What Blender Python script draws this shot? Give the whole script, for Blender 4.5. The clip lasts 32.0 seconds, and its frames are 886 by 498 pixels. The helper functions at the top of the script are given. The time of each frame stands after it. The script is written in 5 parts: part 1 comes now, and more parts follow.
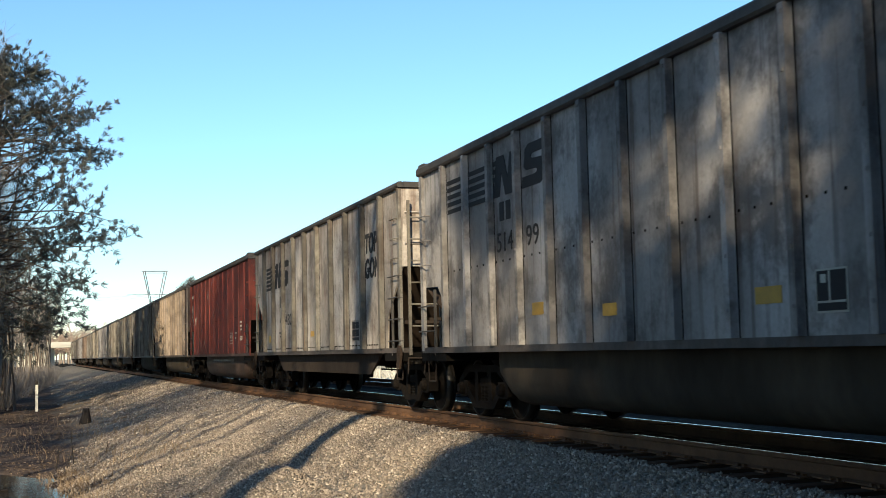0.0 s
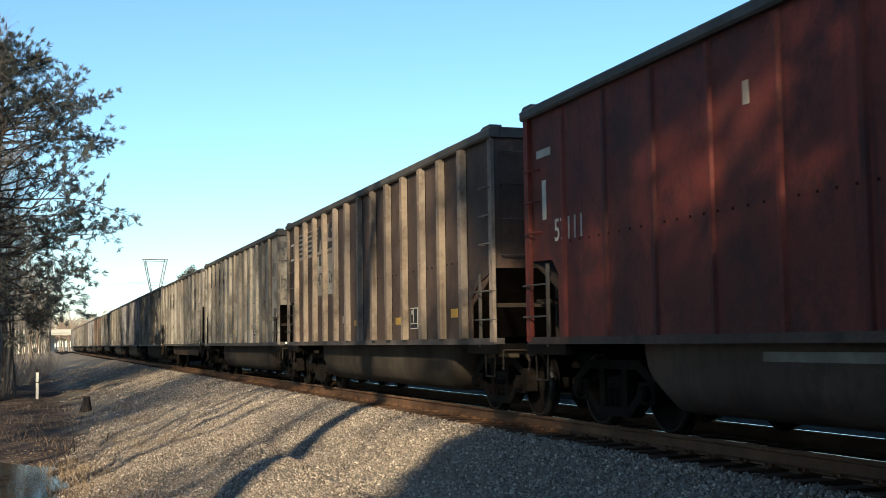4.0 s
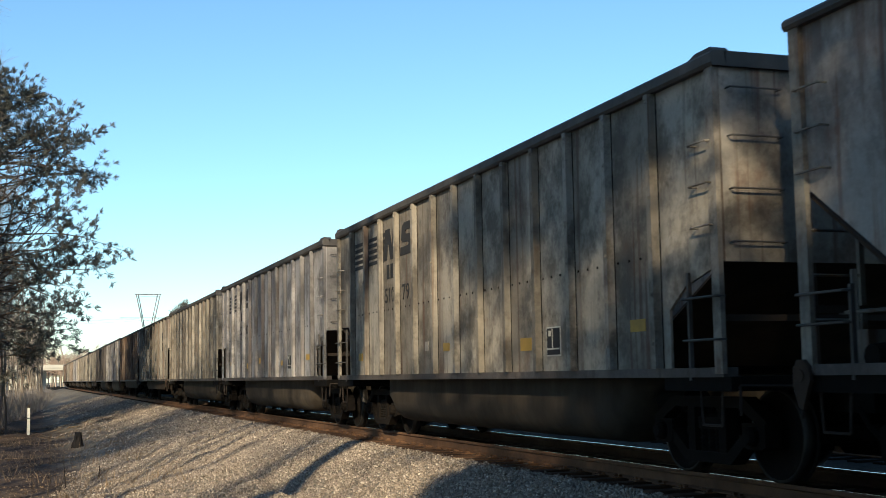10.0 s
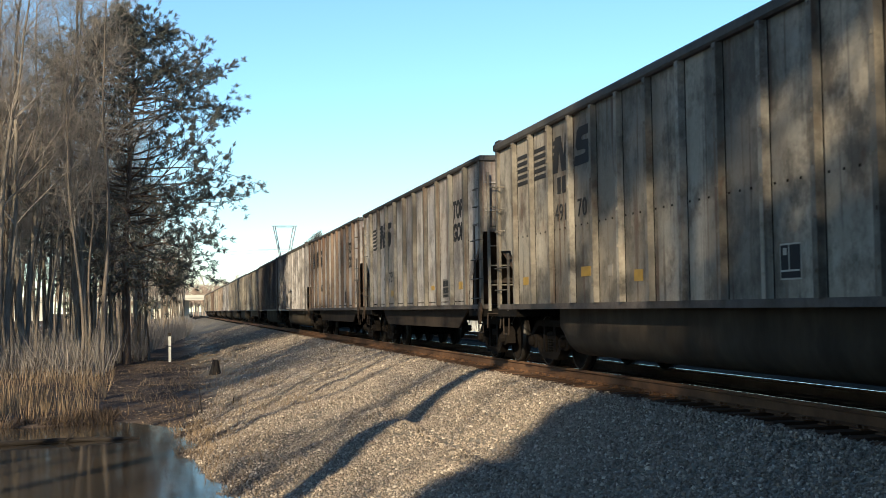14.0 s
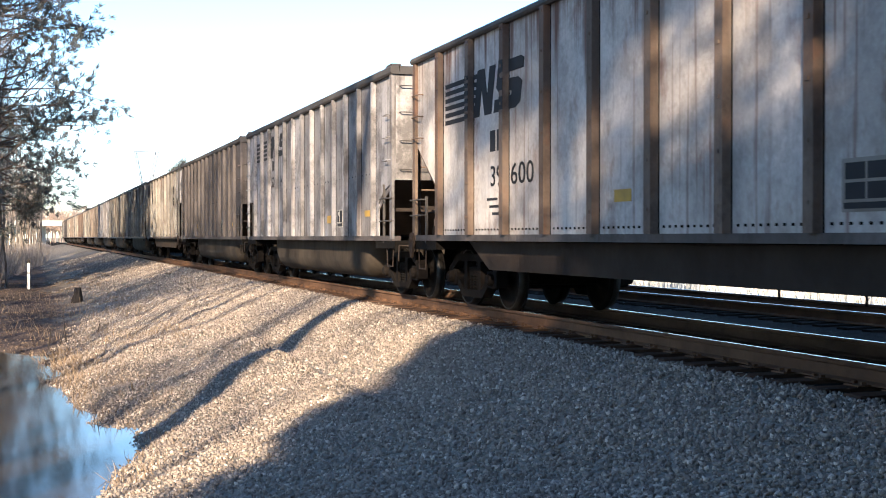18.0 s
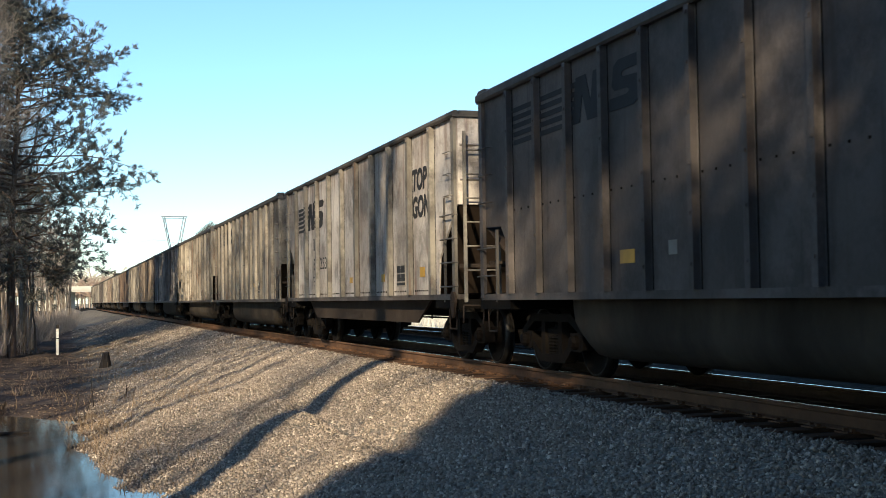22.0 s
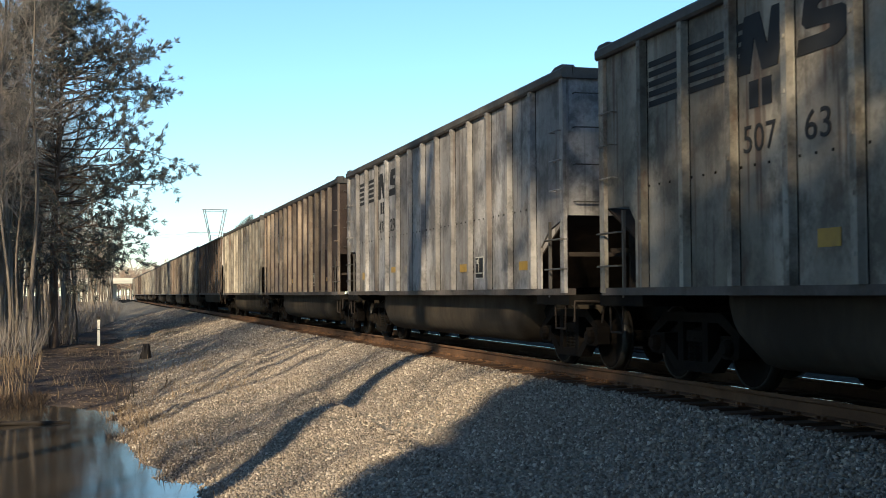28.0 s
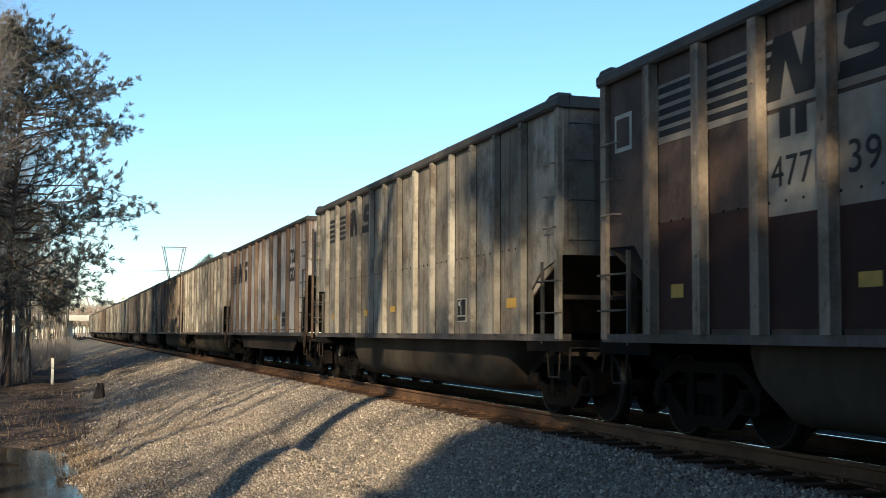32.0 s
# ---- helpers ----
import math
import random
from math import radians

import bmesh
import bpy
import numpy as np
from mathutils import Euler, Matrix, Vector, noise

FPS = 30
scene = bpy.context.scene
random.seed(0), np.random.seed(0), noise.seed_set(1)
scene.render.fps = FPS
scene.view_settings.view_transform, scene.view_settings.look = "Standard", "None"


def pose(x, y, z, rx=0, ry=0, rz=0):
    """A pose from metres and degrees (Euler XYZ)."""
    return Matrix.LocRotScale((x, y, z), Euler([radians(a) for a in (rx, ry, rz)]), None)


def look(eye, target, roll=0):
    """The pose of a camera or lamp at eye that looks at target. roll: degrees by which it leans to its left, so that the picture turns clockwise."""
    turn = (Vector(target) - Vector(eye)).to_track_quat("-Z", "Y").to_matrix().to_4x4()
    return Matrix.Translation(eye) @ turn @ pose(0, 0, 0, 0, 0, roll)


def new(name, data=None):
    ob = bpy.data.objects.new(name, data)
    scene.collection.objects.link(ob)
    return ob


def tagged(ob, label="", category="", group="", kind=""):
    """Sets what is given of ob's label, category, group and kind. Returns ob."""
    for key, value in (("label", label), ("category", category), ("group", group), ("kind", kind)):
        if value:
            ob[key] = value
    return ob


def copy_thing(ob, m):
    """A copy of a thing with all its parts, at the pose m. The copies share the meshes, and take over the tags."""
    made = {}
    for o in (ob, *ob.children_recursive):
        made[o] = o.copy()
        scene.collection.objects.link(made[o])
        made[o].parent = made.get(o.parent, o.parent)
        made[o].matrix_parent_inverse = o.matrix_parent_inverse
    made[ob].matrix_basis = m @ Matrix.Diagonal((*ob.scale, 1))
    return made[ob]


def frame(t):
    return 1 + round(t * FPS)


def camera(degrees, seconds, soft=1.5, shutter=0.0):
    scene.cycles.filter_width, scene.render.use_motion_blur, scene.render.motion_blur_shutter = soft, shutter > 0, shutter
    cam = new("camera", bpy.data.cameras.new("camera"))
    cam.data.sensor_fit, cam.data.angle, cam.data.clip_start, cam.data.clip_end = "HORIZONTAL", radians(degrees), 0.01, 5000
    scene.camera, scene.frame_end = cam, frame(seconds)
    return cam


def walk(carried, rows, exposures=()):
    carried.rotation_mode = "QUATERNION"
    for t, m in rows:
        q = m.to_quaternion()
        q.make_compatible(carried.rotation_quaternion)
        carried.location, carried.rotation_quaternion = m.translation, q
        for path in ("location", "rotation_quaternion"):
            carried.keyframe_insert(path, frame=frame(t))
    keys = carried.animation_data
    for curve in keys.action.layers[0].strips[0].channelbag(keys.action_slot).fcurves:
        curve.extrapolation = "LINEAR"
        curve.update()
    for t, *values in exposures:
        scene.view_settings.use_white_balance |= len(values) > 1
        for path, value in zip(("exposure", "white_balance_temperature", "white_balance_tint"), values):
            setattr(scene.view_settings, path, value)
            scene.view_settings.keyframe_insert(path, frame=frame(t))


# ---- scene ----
cam = camera(39.6, 32.0, soft=0.5, shutter=0.1)

# seconds, eye x and z, yaw, pitch, roll; the track runs along y, z is 0 on the rail
PATH = [
    (0.0, 0.022, 1.069, -18.18, 4.71, 1.29),
    (0.5, 0.004, 1.088, -18.10, 4.80, 1.30),
    (1.0, -0.060, 1.090, -18.18, 4.98, 0.58),
    (1.5, 0.003, 1.096, -18.13, 4.68, 1.27),
    (2.0, 0.004, 1.102, -18.25, 4.59, 1.32),
    (2.5, -0.004, 1.084, -18.42, 4.47, 1.34),
    (3.0, -0.004, 1.077, -18.51, 4.37, 1.24),
    (3.5, -0.013, 1.087, -18.32, 4.23, 0.95),
    (5.5, -0.013, 1.095, -18.00, 4.46, 0.86),
    (6.0, -0.001, 1.075, -17.97, 4.52, 0.94),
    (6.5, 0.000, 1.085, -17.96, 4.54, 0.90),
    (7.0, 0.004, 1.088, -17.95, 4.56, 0.96),
    (7.5, 0.020, 1.088, -17.97, 4.77, 0.78),
    (8.0, -0.008, 1.090, -17.99, 5.17, 0.39),
    (8.5, -0.012, 1.089, -18.03, 5.50, -0.08),
    (9.0, -0.018, 1.070, -18.17, 5.73, 0.18),
    (9.5, -0.012, 1.089, -18.29, 5.86, 0.55),
    (10.0, -0.013, 1.087, -18.50, 5.87, 0.92),
    (10.5, -0.011, 1.091, -18.62, 5.72, 0.89),
    (11.0, -0.005, 1.086, -18.99, 5.13, 0.46),
    (11.5, 0.056, 1.094, -19.48, 3.74, 0.31),
    (12.0, 0.133, 1.090, -16.92, 3.52, 0.43),
    (12.5, 0.153, 1.080, -13.81, 3.59, 0.92),
    (13.0, 0.144, 1.082, -13.04, 3.52, 1.14),
    (13.5, 0.151, 1.087, -12.77, 3.24, 1.34),
    (14.0, 0.180, 1.082, -12.34, 2.72, 0.88),
    (14.5, 0.219, 1.087, -11.43, 0.95, 0.71),
    (16.5, 0.030, 1.066, -14.59, -1.31, 1.04),
    (17.0, 0.020, 1.061, -16.94, -4.01, 0.99),
    (17.5, 0.027, 1.111, -19.61, -5.06, 0.27),
    (18.0, 0.009, 1.093, -18.61, -0.54, -0.01),
    (18.5, 0.012, 1.079, -18.87, 1.49, 0.27),
    (19.0, 0.033, 1.072, -19.15, 2.32, 0.60),
    (19.5, 0.035, 1.077, -19.37, 2.72, 0.96),
    (20.0, 0.039, 1.077, -19.28, 2.75, 1.24),
    (20.5, 0.042, 1.073, -18.27, 2.31, 1.17),
    (21.0, 0.058, 1.071, -17.79, 2.05, 1.13),
    (21.5, 0.061, 1.073, -17.58, 2.09, 1.04),
    (22.0, 0.053, 1.075, -17.34, 2.27, 0.85),
    (22.5, 0.039, 1.075, -16.86, 2.54, 0.92),
    (23.0, 0.041, 1.077, -16.44, 2.85, 0.89),
    (23.5, 0.061, 1.067, -16.20, 2.93, 0.83),
    (24.0, 0.060, 1.066, -16.16, 2.85, 0.82),
    (24.5, 0.060, 1.064, -16.21, 2.80, 0.87),
    (26.5, 0.043, 1.071, -16.03, 2.38, 0.36),
    (27.0, 0.047, 1.063, -15.90, 2.38, 0.07),
    (27.5, 0.051, 1.072, -15.71, 2.22, 0.38),
    (28.0, 0.059, 1.072, -15.56, 2.04, 0.35),
    (28.5, 0.048, 1.062, -15.59, 1.97, -0.07),
    (29.0, 0.044, 1.074, -15.65, 1.88, -0.32),
    (29.5, 0.030, 1.078, -15.71, 1.87, -0.18),
    (30.0, 0.031, 1.073, -15.78, 2.39, 0.21),
    (30.5, 0.032, 1.076, -16.03, 2.96, 0.26),
    (31.0, 0.055, 1.079, -16.50, 3.36, 0.31),
    (31.5, 0.102, 1.093, -17.12, 3.66, -0.19),
    (32.0, 0.117, 1.119, -17.42, 3.93, -0.26),
]
KELVIN, TINT = 5450, -3.5
STOPS = [(0.0, 0.99), (8.0, 0.99), (9.0, 0.89), (11.0, 0.99), (14.0, 1.04), (16.5, 1.55), (17.5, 2.14), (18.5, 1.6), (19.5, 1.19), (21.0, 1.09), (32.0, 0.99)]
EXPOSURE = [(t, e, KELVIN - 120 * max(0.0, 1 - abs(t - 17.5) / 2), TINT + 12 * max(0.0, 1 - abs(t - 18.3) / 3) + (2 if 19 < t < 31 else 0)) for t, e in STOPS]
walk(cam, [(t, pose(x, 0, z, 90 + p, r, y)) for t, x, z, y, p, r in PATH], EXPOSURE)

# ---- light ----
SUN_AZ, SUN_EL = 210.0, 22.0
world = bpy.data.worlds.new("world")
scene.world = world
world.use_nodes = True
wn = world.node_tree
sky = wn.nodes.new("ShaderNodeTexSky")
sky.sky_type, sky.sun_disc = "NISHITA", False
sky.sun_elevation, sky.sun_rotation = radians(SUN_EL), radians(SUN_AZ)
sky.air_density, sky.dust_density, sky.ozone_density = 1.0, 0.1, 2.0
wn.links.new(sky.outputs[0], wn.nodes["Background"].inputs[0])
wn.nodes["Background"].inputs[1].default_value = 0.085
sun_way = Vector((math.sin(radians(SUN_AZ)) * math.cos(radians(SUN_EL)), math.cos(radians(SUN_AZ)) * math.cos(radians(SUN_EL)), math.sin(radians(SUN_EL))))
sun_data = bpy.data.lights.new("sun", "SUN")
sun_data.energy, sun_data.angle, sun_data.color = 4.8, radians(0.7), (1.0, 0.72, 0.44)
sun = new("sun", sun_data)
sun.matrix_world = look(sun_way * 100, (0, 0, 0))


# ---- materials ----
def shader(name, rough=0.8, metal=0.0):
    m = bpy.data.materials.new(name)
    m.use_nodes = True
    t = m.node_tree
    b = t.nodes["Principled BSDF"]
    b.inputs["Roughness"].default_value, b.inputs["Metallic"].default_value = rough, metal
    b.inputs["Specular IOR Level"].default_value = 0.15
    return m, t, b


def mixed(t, fac, a, b):
    n = t.nodes.new("ShaderNodeMix")
    n.data_type = "RGBA"
    for i, v in ((6, a), (7, b)):
        if isinstance(v, tuple):
            n.inputs[i].default_value = (*v, 1)
        else:
            t.links.new(v, n.inputs[i])
    if isinstance(fac, float):
        n.inputs[0].default_value = fac
    else:
        t.links.new(fac, n.inputs[0])
    return n.outputs[2]


def coords(t, scale=(1, 1, 1), vary=0.0, world_space=False):
    """Real-size coordinates, shifted from object to object."""
    if world_space:
        out = t.nodes.new("ShaderNodeNewGeometry").outputs["Position"]
    else:
        out = t.nodes.new("ShaderNodeTexCoord").outputs["Object"]
    mp = t.nodes.new("ShaderNodeMapping")
    mp.inputs["Scale"].default_value = scale
    t.links.new(out, mp.inputs["Vector"])
    if vary:
        info, mul = t.nodes.new("ShaderNodeObjectInfo"), t.nodes.new("ShaderNodeMath")
        mul.operation, mul.inputs[1].default_value = "MULTIPLY", vary
        t.links.new(info.outputs["Random"], mul.inputs[0])
        comb = t.nodes.new("ShaderNodeCombineXYZ")
        for i in range(3):
            t.links.new(mul.outputs[0], comb.inputs[i])
        t.links.new(comb.outputs[0], mp.inputs["Location"])
    return mp.outputs[0]


def noisy(t, vec, scale, detail=6.0, low=0.4, high=0.6, rough=0.6):
    n, r = t.nodes.new("ShaderNodeTexNoise"), t.nodes.new("ShaderNodeMapRange")
    n.inputs["Scale"].default_value, n.inputs["Detail"].default_value, n.inputs["Roughness"].default_value = scale, detail, rough
    t.links.new(vec, n.inputs["Vector"])
    r.inputs["From Min"].default_value, r.inputs["From Max"].default_value = low, high
    t.links.new(n.outputs["Fac"], r.inputs["Value"])
    return r.outputs[0]


def bumped(t, b, height, strength, distance=0.02):
    n = t.nodes.new("ShaderNodeBump")
    n.inputs["Strength"].default_value, n.inputs["Distance"].default_value = strength, distance
    t.links.new(height, n.inputs["Height"])
    t.links.new(n.outputs[0], b.inputs["Normal"])


def scaled(t, fac, k):
    n = t.nodes.new("ShaderNodeMath")
    n.operation, n.inputs[1].default_value = "MULTIPLY", k
    t.links.new(fac, n.inputs[0])
    return n.outputs[0]


def times(t, a, b):
    n = t.nodes.new("ShaderNodeMath")
    n.operation = "MULTIPLY"
    t.links.new(a, n.inputs[0])
    t.links.new(b, n.inputs[1])
    return n.outputs[0]


def car_paint(name, base, soot, rust, sooty=0.7, rusty=0.5, rough=0.65, drips=0.0):
    """Old car paint: bays of unlike tone, blotches of soot and dust, thin runs, rust in patches."""
    m, t, b = shader(name, rough)
    b.inputs["Specular IOR Level"].default_value = 0.3
    wide = noisy(t, coords(t, (1, 1, 0.8), 40), 0.75, 5, 0.36, 0.64)
    bays = noisy(t, coords(t, (1, 1, 0.05), 35), 0.8, 0, 0.45, 0.55)
    blot = noisy(t, coords(t, (1, 1, 0.85), 60), 1.5, 10, 0.46, 0.6, 0.72)
    place = noisy(t, coords(t, (0.8, 0.8, 0.5), 80), 1.1, 4, 0.38, 0.54)
    runs = noisy(t, coords(t, (8, 8, 0.25), 90), 1.2, 3, 0.57, 0.66, 0.5)
    spots = noisy(t, coords(t, (1.4, 1.4, 0.8), 25), 1.7, 7, 0.62 - 0.08 * rusty, 0.72 - 0.08 * rusty, 0.65)
    fine = noisy(t, coords(t, (1, 1, 1), 20), 18, 6, 0.3, 0.7)
    c = mixed(t, scaled(t, wide, 0.75), base, tuple(v * k for v, k in zip(base, (0.6, 0.57, 0.54))))
    cool = noisy(t, coords(t, (0.9, 0.9, 0.3), 50), 0.9, 1, 0.46, 0.58)
    c = mixed(t, scaled(t, cool, 0.4 if max(base) > 0.25 else 0.0), c, tuple(0.85 * v + k for v, k in zip(base, (-0.015, 0.0, 0.03))))
    c = mixed(t, scaled(t, bays, 0.65 * sooty), c, tuple(0.6 * s + 0.25 * v for s, v in zip(soot, base)))
    c = mixed(t, scaled(t, blot, 0.85 * sooty), c, tuple(0.8 * s + 0.12 * v for s, v in zip(soot, base)))
    c = mixed(t, scaled(t, times(t, runs, place), 0.5 * sooty), c, soot)
    c = mixed(t, scaled(t, times(t, spots, wide), rusty), c, rust)
    c = mixed(t, scaled(t, times(t, runs, bays), 0.75 * rusty), c, rust)
    if drips:
        # rusty water runs down from the top rim, each one to its own length
        sep, reach, low = t.nodes.new("ShaderNodeSeparateXYZ"), t.nodes.new("ShaderNodeMath"), t.nodes.new("ShaderNodeMapRange")
        t.links.new(t.nodes.new("ShaderNodeTexCoord").outputs["Object"], sep.inputs[0])
        long = noisy(t, coords(t, (4.5, 4.5, 0.02), 70), 1.3, 3, 0.3, 0.75)
        t.links.new(sep.outputs[2], reach.inputs[0])
        t.links.new(scaled(t, long, 1.6), reach.inputs[1])
        t.links.new(reach.outputs[0], low.inputs["Value"])
        low.inputs["From Min"].default_value, low.inputs["From Max"].default_value = 4.15, 4.75
        wet = noisy(t, coords(t, (7, 7, 0.2), 45), 1.3, 4, 0.4, 0.58)
        c = mixed(t, scaled(t, times(t, low.outputs[0], wet), drips), c, tuple(0.6 * r + 0.5 * s for r, s in zip(rust, soot)))
    c = mixed(t, scaled(t, fine, 0.2), c, tuple(v * 0.6 for v in soot))
    t.links.new(c, b.inputs["Base Color"])
    bumped(t, b, fine, 0.25, 0.01)
    return m


def plain(name, base, dark=None, scale=8, rough=0.8, metal=0.0, bump=0.2, vary=15.0, stretch=(1, 1, 1), shine=0.25):
    m, t, b = shader(name, rough, metal)
    b.inputs["Specular IOR Level"].default_value = shine
    dark = dark or tuple(v * 0.5 for v in base)
    v = coords(t, stretch, vary)
    big, fine = noisy(t, v, scale * 0.18, 5, 0.35, 0.65), noisy(t, v, scale, 6, 0.3, 0.7)
    c = mixed(t, scaled(t, big, 0.7), base, dark)
    c = mixed(t, scaled(t, fine, 0.4), c, dark)
    t.links.new(c, b.inputs["Base Color"])
    if bump:
        bumped(t, b, fine, bump, 0.02)
    return m


PAINT = {
    "grey": car_paint("grey_paint", (0.39, 0.345, 0.285), (0.034, 0.026, 0.02), (0.09, 0.04, 0.023), 0.95, 0.65),
    "blue_grey": car_paint("blue_grey_paint", (0.42, 0.394, 0.388), (0.034, 0.0283, 0.0265), (0.1, 0.0535, 0.0347), 0.9, 0.4),
    "brown": car_paint("brown_paint", (0.1, 0.0661, 0.053), (0.02, 0.0137, 0.0112), (0.11, 0.0535, 0.0357), 0.8, 0.4),
    "dark": car_paint("dark_paint", (0.125, 0.106, 0.0989), (0.022, 0.0185, 0.0173), (0.075, 0.0457, 0.0357), 0.7, 0.35),
    "white": car_paint("white_paint", (0.59, 0.53, 0.479), (0.05, 0.0369, 0.0306), (0.15, 0.0642, 0.0347), 0.8, 0.55, drips=0.6),
    "rusty_white": car_paint("rusty_white_paint", (0.64, 0.584, 0.541), (0.06, 0.0428, 0.0357), (0.15, 0.0535, 0.0265), 0.5, 0.7, drips=0.95),
    "red": car_paint("red_paint", (0.17, 0.0321, 0.0224), (0.022, 0.00876, 0.00816), (0.1, 0.0438, 0.0347), 0.9, 0.35),
    "rust_rib": car_paint("rusty_rib_paint", (0.19, 0.137, 0.102), (0.05, 0.0312, 0.0224), (0.15, 0.0584, 0.0286), 0.8, 0.5, drips=0.5),
    "worn_rib": car_paint("worn_rib_paint", (0.3, 0.275, 0.235), (0.04, 0.03, 0.024), (0.11, 0.055, 0.033), 0.9, 0.5, drips=0.5),
    "tan": car_paint("tan_rib_paint", (0.34, 0.268, 0.204), (0.04, 0.0272, 0.0204), (0.13, 0.0584, 0.0306), 0.75, 0.5),
}
M_SLOPE = plain("slope_sheet_rust", (0.075, 0.052, 0.038), (0.02, 0.015, 0.012), 4, 0.9, shine=0.1)
M_SILL = plain("sill_grime", (0.05, 0.038, 0.03), (0.018, 0.013, 0.011), 4, 0.85, shine=0.15)
M_CHORD = plain("chord_steel", (0.095, 0.086, 0.08), (0.03, 0.026, 0.024), 6, 0.6)
# underframe and truck colours: grime, deepened by painted-in shade below the cars
M_UNDER = plain("underframe_shade_grime", (0.009, 0.0075, 0.0065), (0.004, 0.0035, 0.003), 5, 0.92, shine=0.1)
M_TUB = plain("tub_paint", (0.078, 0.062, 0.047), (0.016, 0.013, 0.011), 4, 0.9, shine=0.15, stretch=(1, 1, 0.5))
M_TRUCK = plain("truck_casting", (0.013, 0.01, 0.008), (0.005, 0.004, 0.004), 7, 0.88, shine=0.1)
M_TREAD = plain("worn_wheel_steel", (0.05, 0.046, 0.042), (0.015, 0.013, 0.012), 10, 0.5, 0.4)
M_INSIDE = plain("hopper_inside", (0.012, 0.011, 0.01), None, 4, 0.9, shine=0.1)
M_LETTER = plain("black_lettering", (0.025, 0.025, 0.028), None, 9, 0.7, bump=0)
M_PALE = plain("pale_lettering", (0.5, 0.49, 0.45), (0.3, 0.27, 0.22), 9, 0.7, bump=0)
M_DUSTY = plain("dirty_pale_paint", (0.3, 0.28, 0.25), (0.13, 0.1, 0.08), 5, 0.8, bump=0)
M_MAROON = plain("maroon_repaint", (0.05, 0.022, 0.018), (0.018, 0.01, 0.009), 4, 0.8, bump=0)
M_YELLOW = plain("reflective_yellow", (0.52, 0.31, 0.04), (0.2, 0.13, 0.04), 9, 0.45, bump=0)
M_RAILSIDE = plain("rusty_rail", (0.15, 0.08, 0.042), (0.06, 0.032, 0.019), 9, 0.85)
M_RAILTOP = plain("polished_rail", (0.75, 0.75, 0.76), (0.55, 0.55, 0.56), 6, 0.22, 1.0, bump=0.02)
M_TIE = plain("creosoted_wood", (0.1, 0.058, 0.036), (0.028, 0.017, 0.012), 10, 0.92, shine=0.15, stretch=(0.4, 2, 2))
# far-track ties: the train's shade is put into this darker copy
M_TIE_SHADED = plain("shaded_tie_wood", (0.024, 0.018, 0.014), (0.009, 0.007, 0.006), 10, 0.95, shine=0.05, stretch=(0.4, 2, 2))


def stone_material():
    m, t, b = shader("ballast_stone", 0.9)
    v = coords(t, (1, 1, 1), world_space=True)
    geo = t.nodes.new("ShaderNodeNewGeometry")
    ramp = t.nodes.new("ShaderNodeValToRGB")
    for i, (p, c) in enumerate(((0.0, (0.145, 0.113, 0.091)), (0.35, (0.27, 0.219, 0.175)), (0.85, (0.372, 0.305, 0.245)), (1.0, (0.63, 0.535, 0.435)))):
        e = ramp.color_ramp.elements[i] if i < 2 else ramp.color_ramp.elements.new(p)
        e.position, e.color = p, (*c, 1)
    t.links.new(geo.outputs["Random Per Island"], ramp.inputs[0])
    c = mixed(t, scaled(t, noisy(t, v, 40, 4), 0.3), ramp.outputs[0], (0.14, 0.12, 0.1))
    t.links.new(c, b.inputs["Base Color"])
    return m


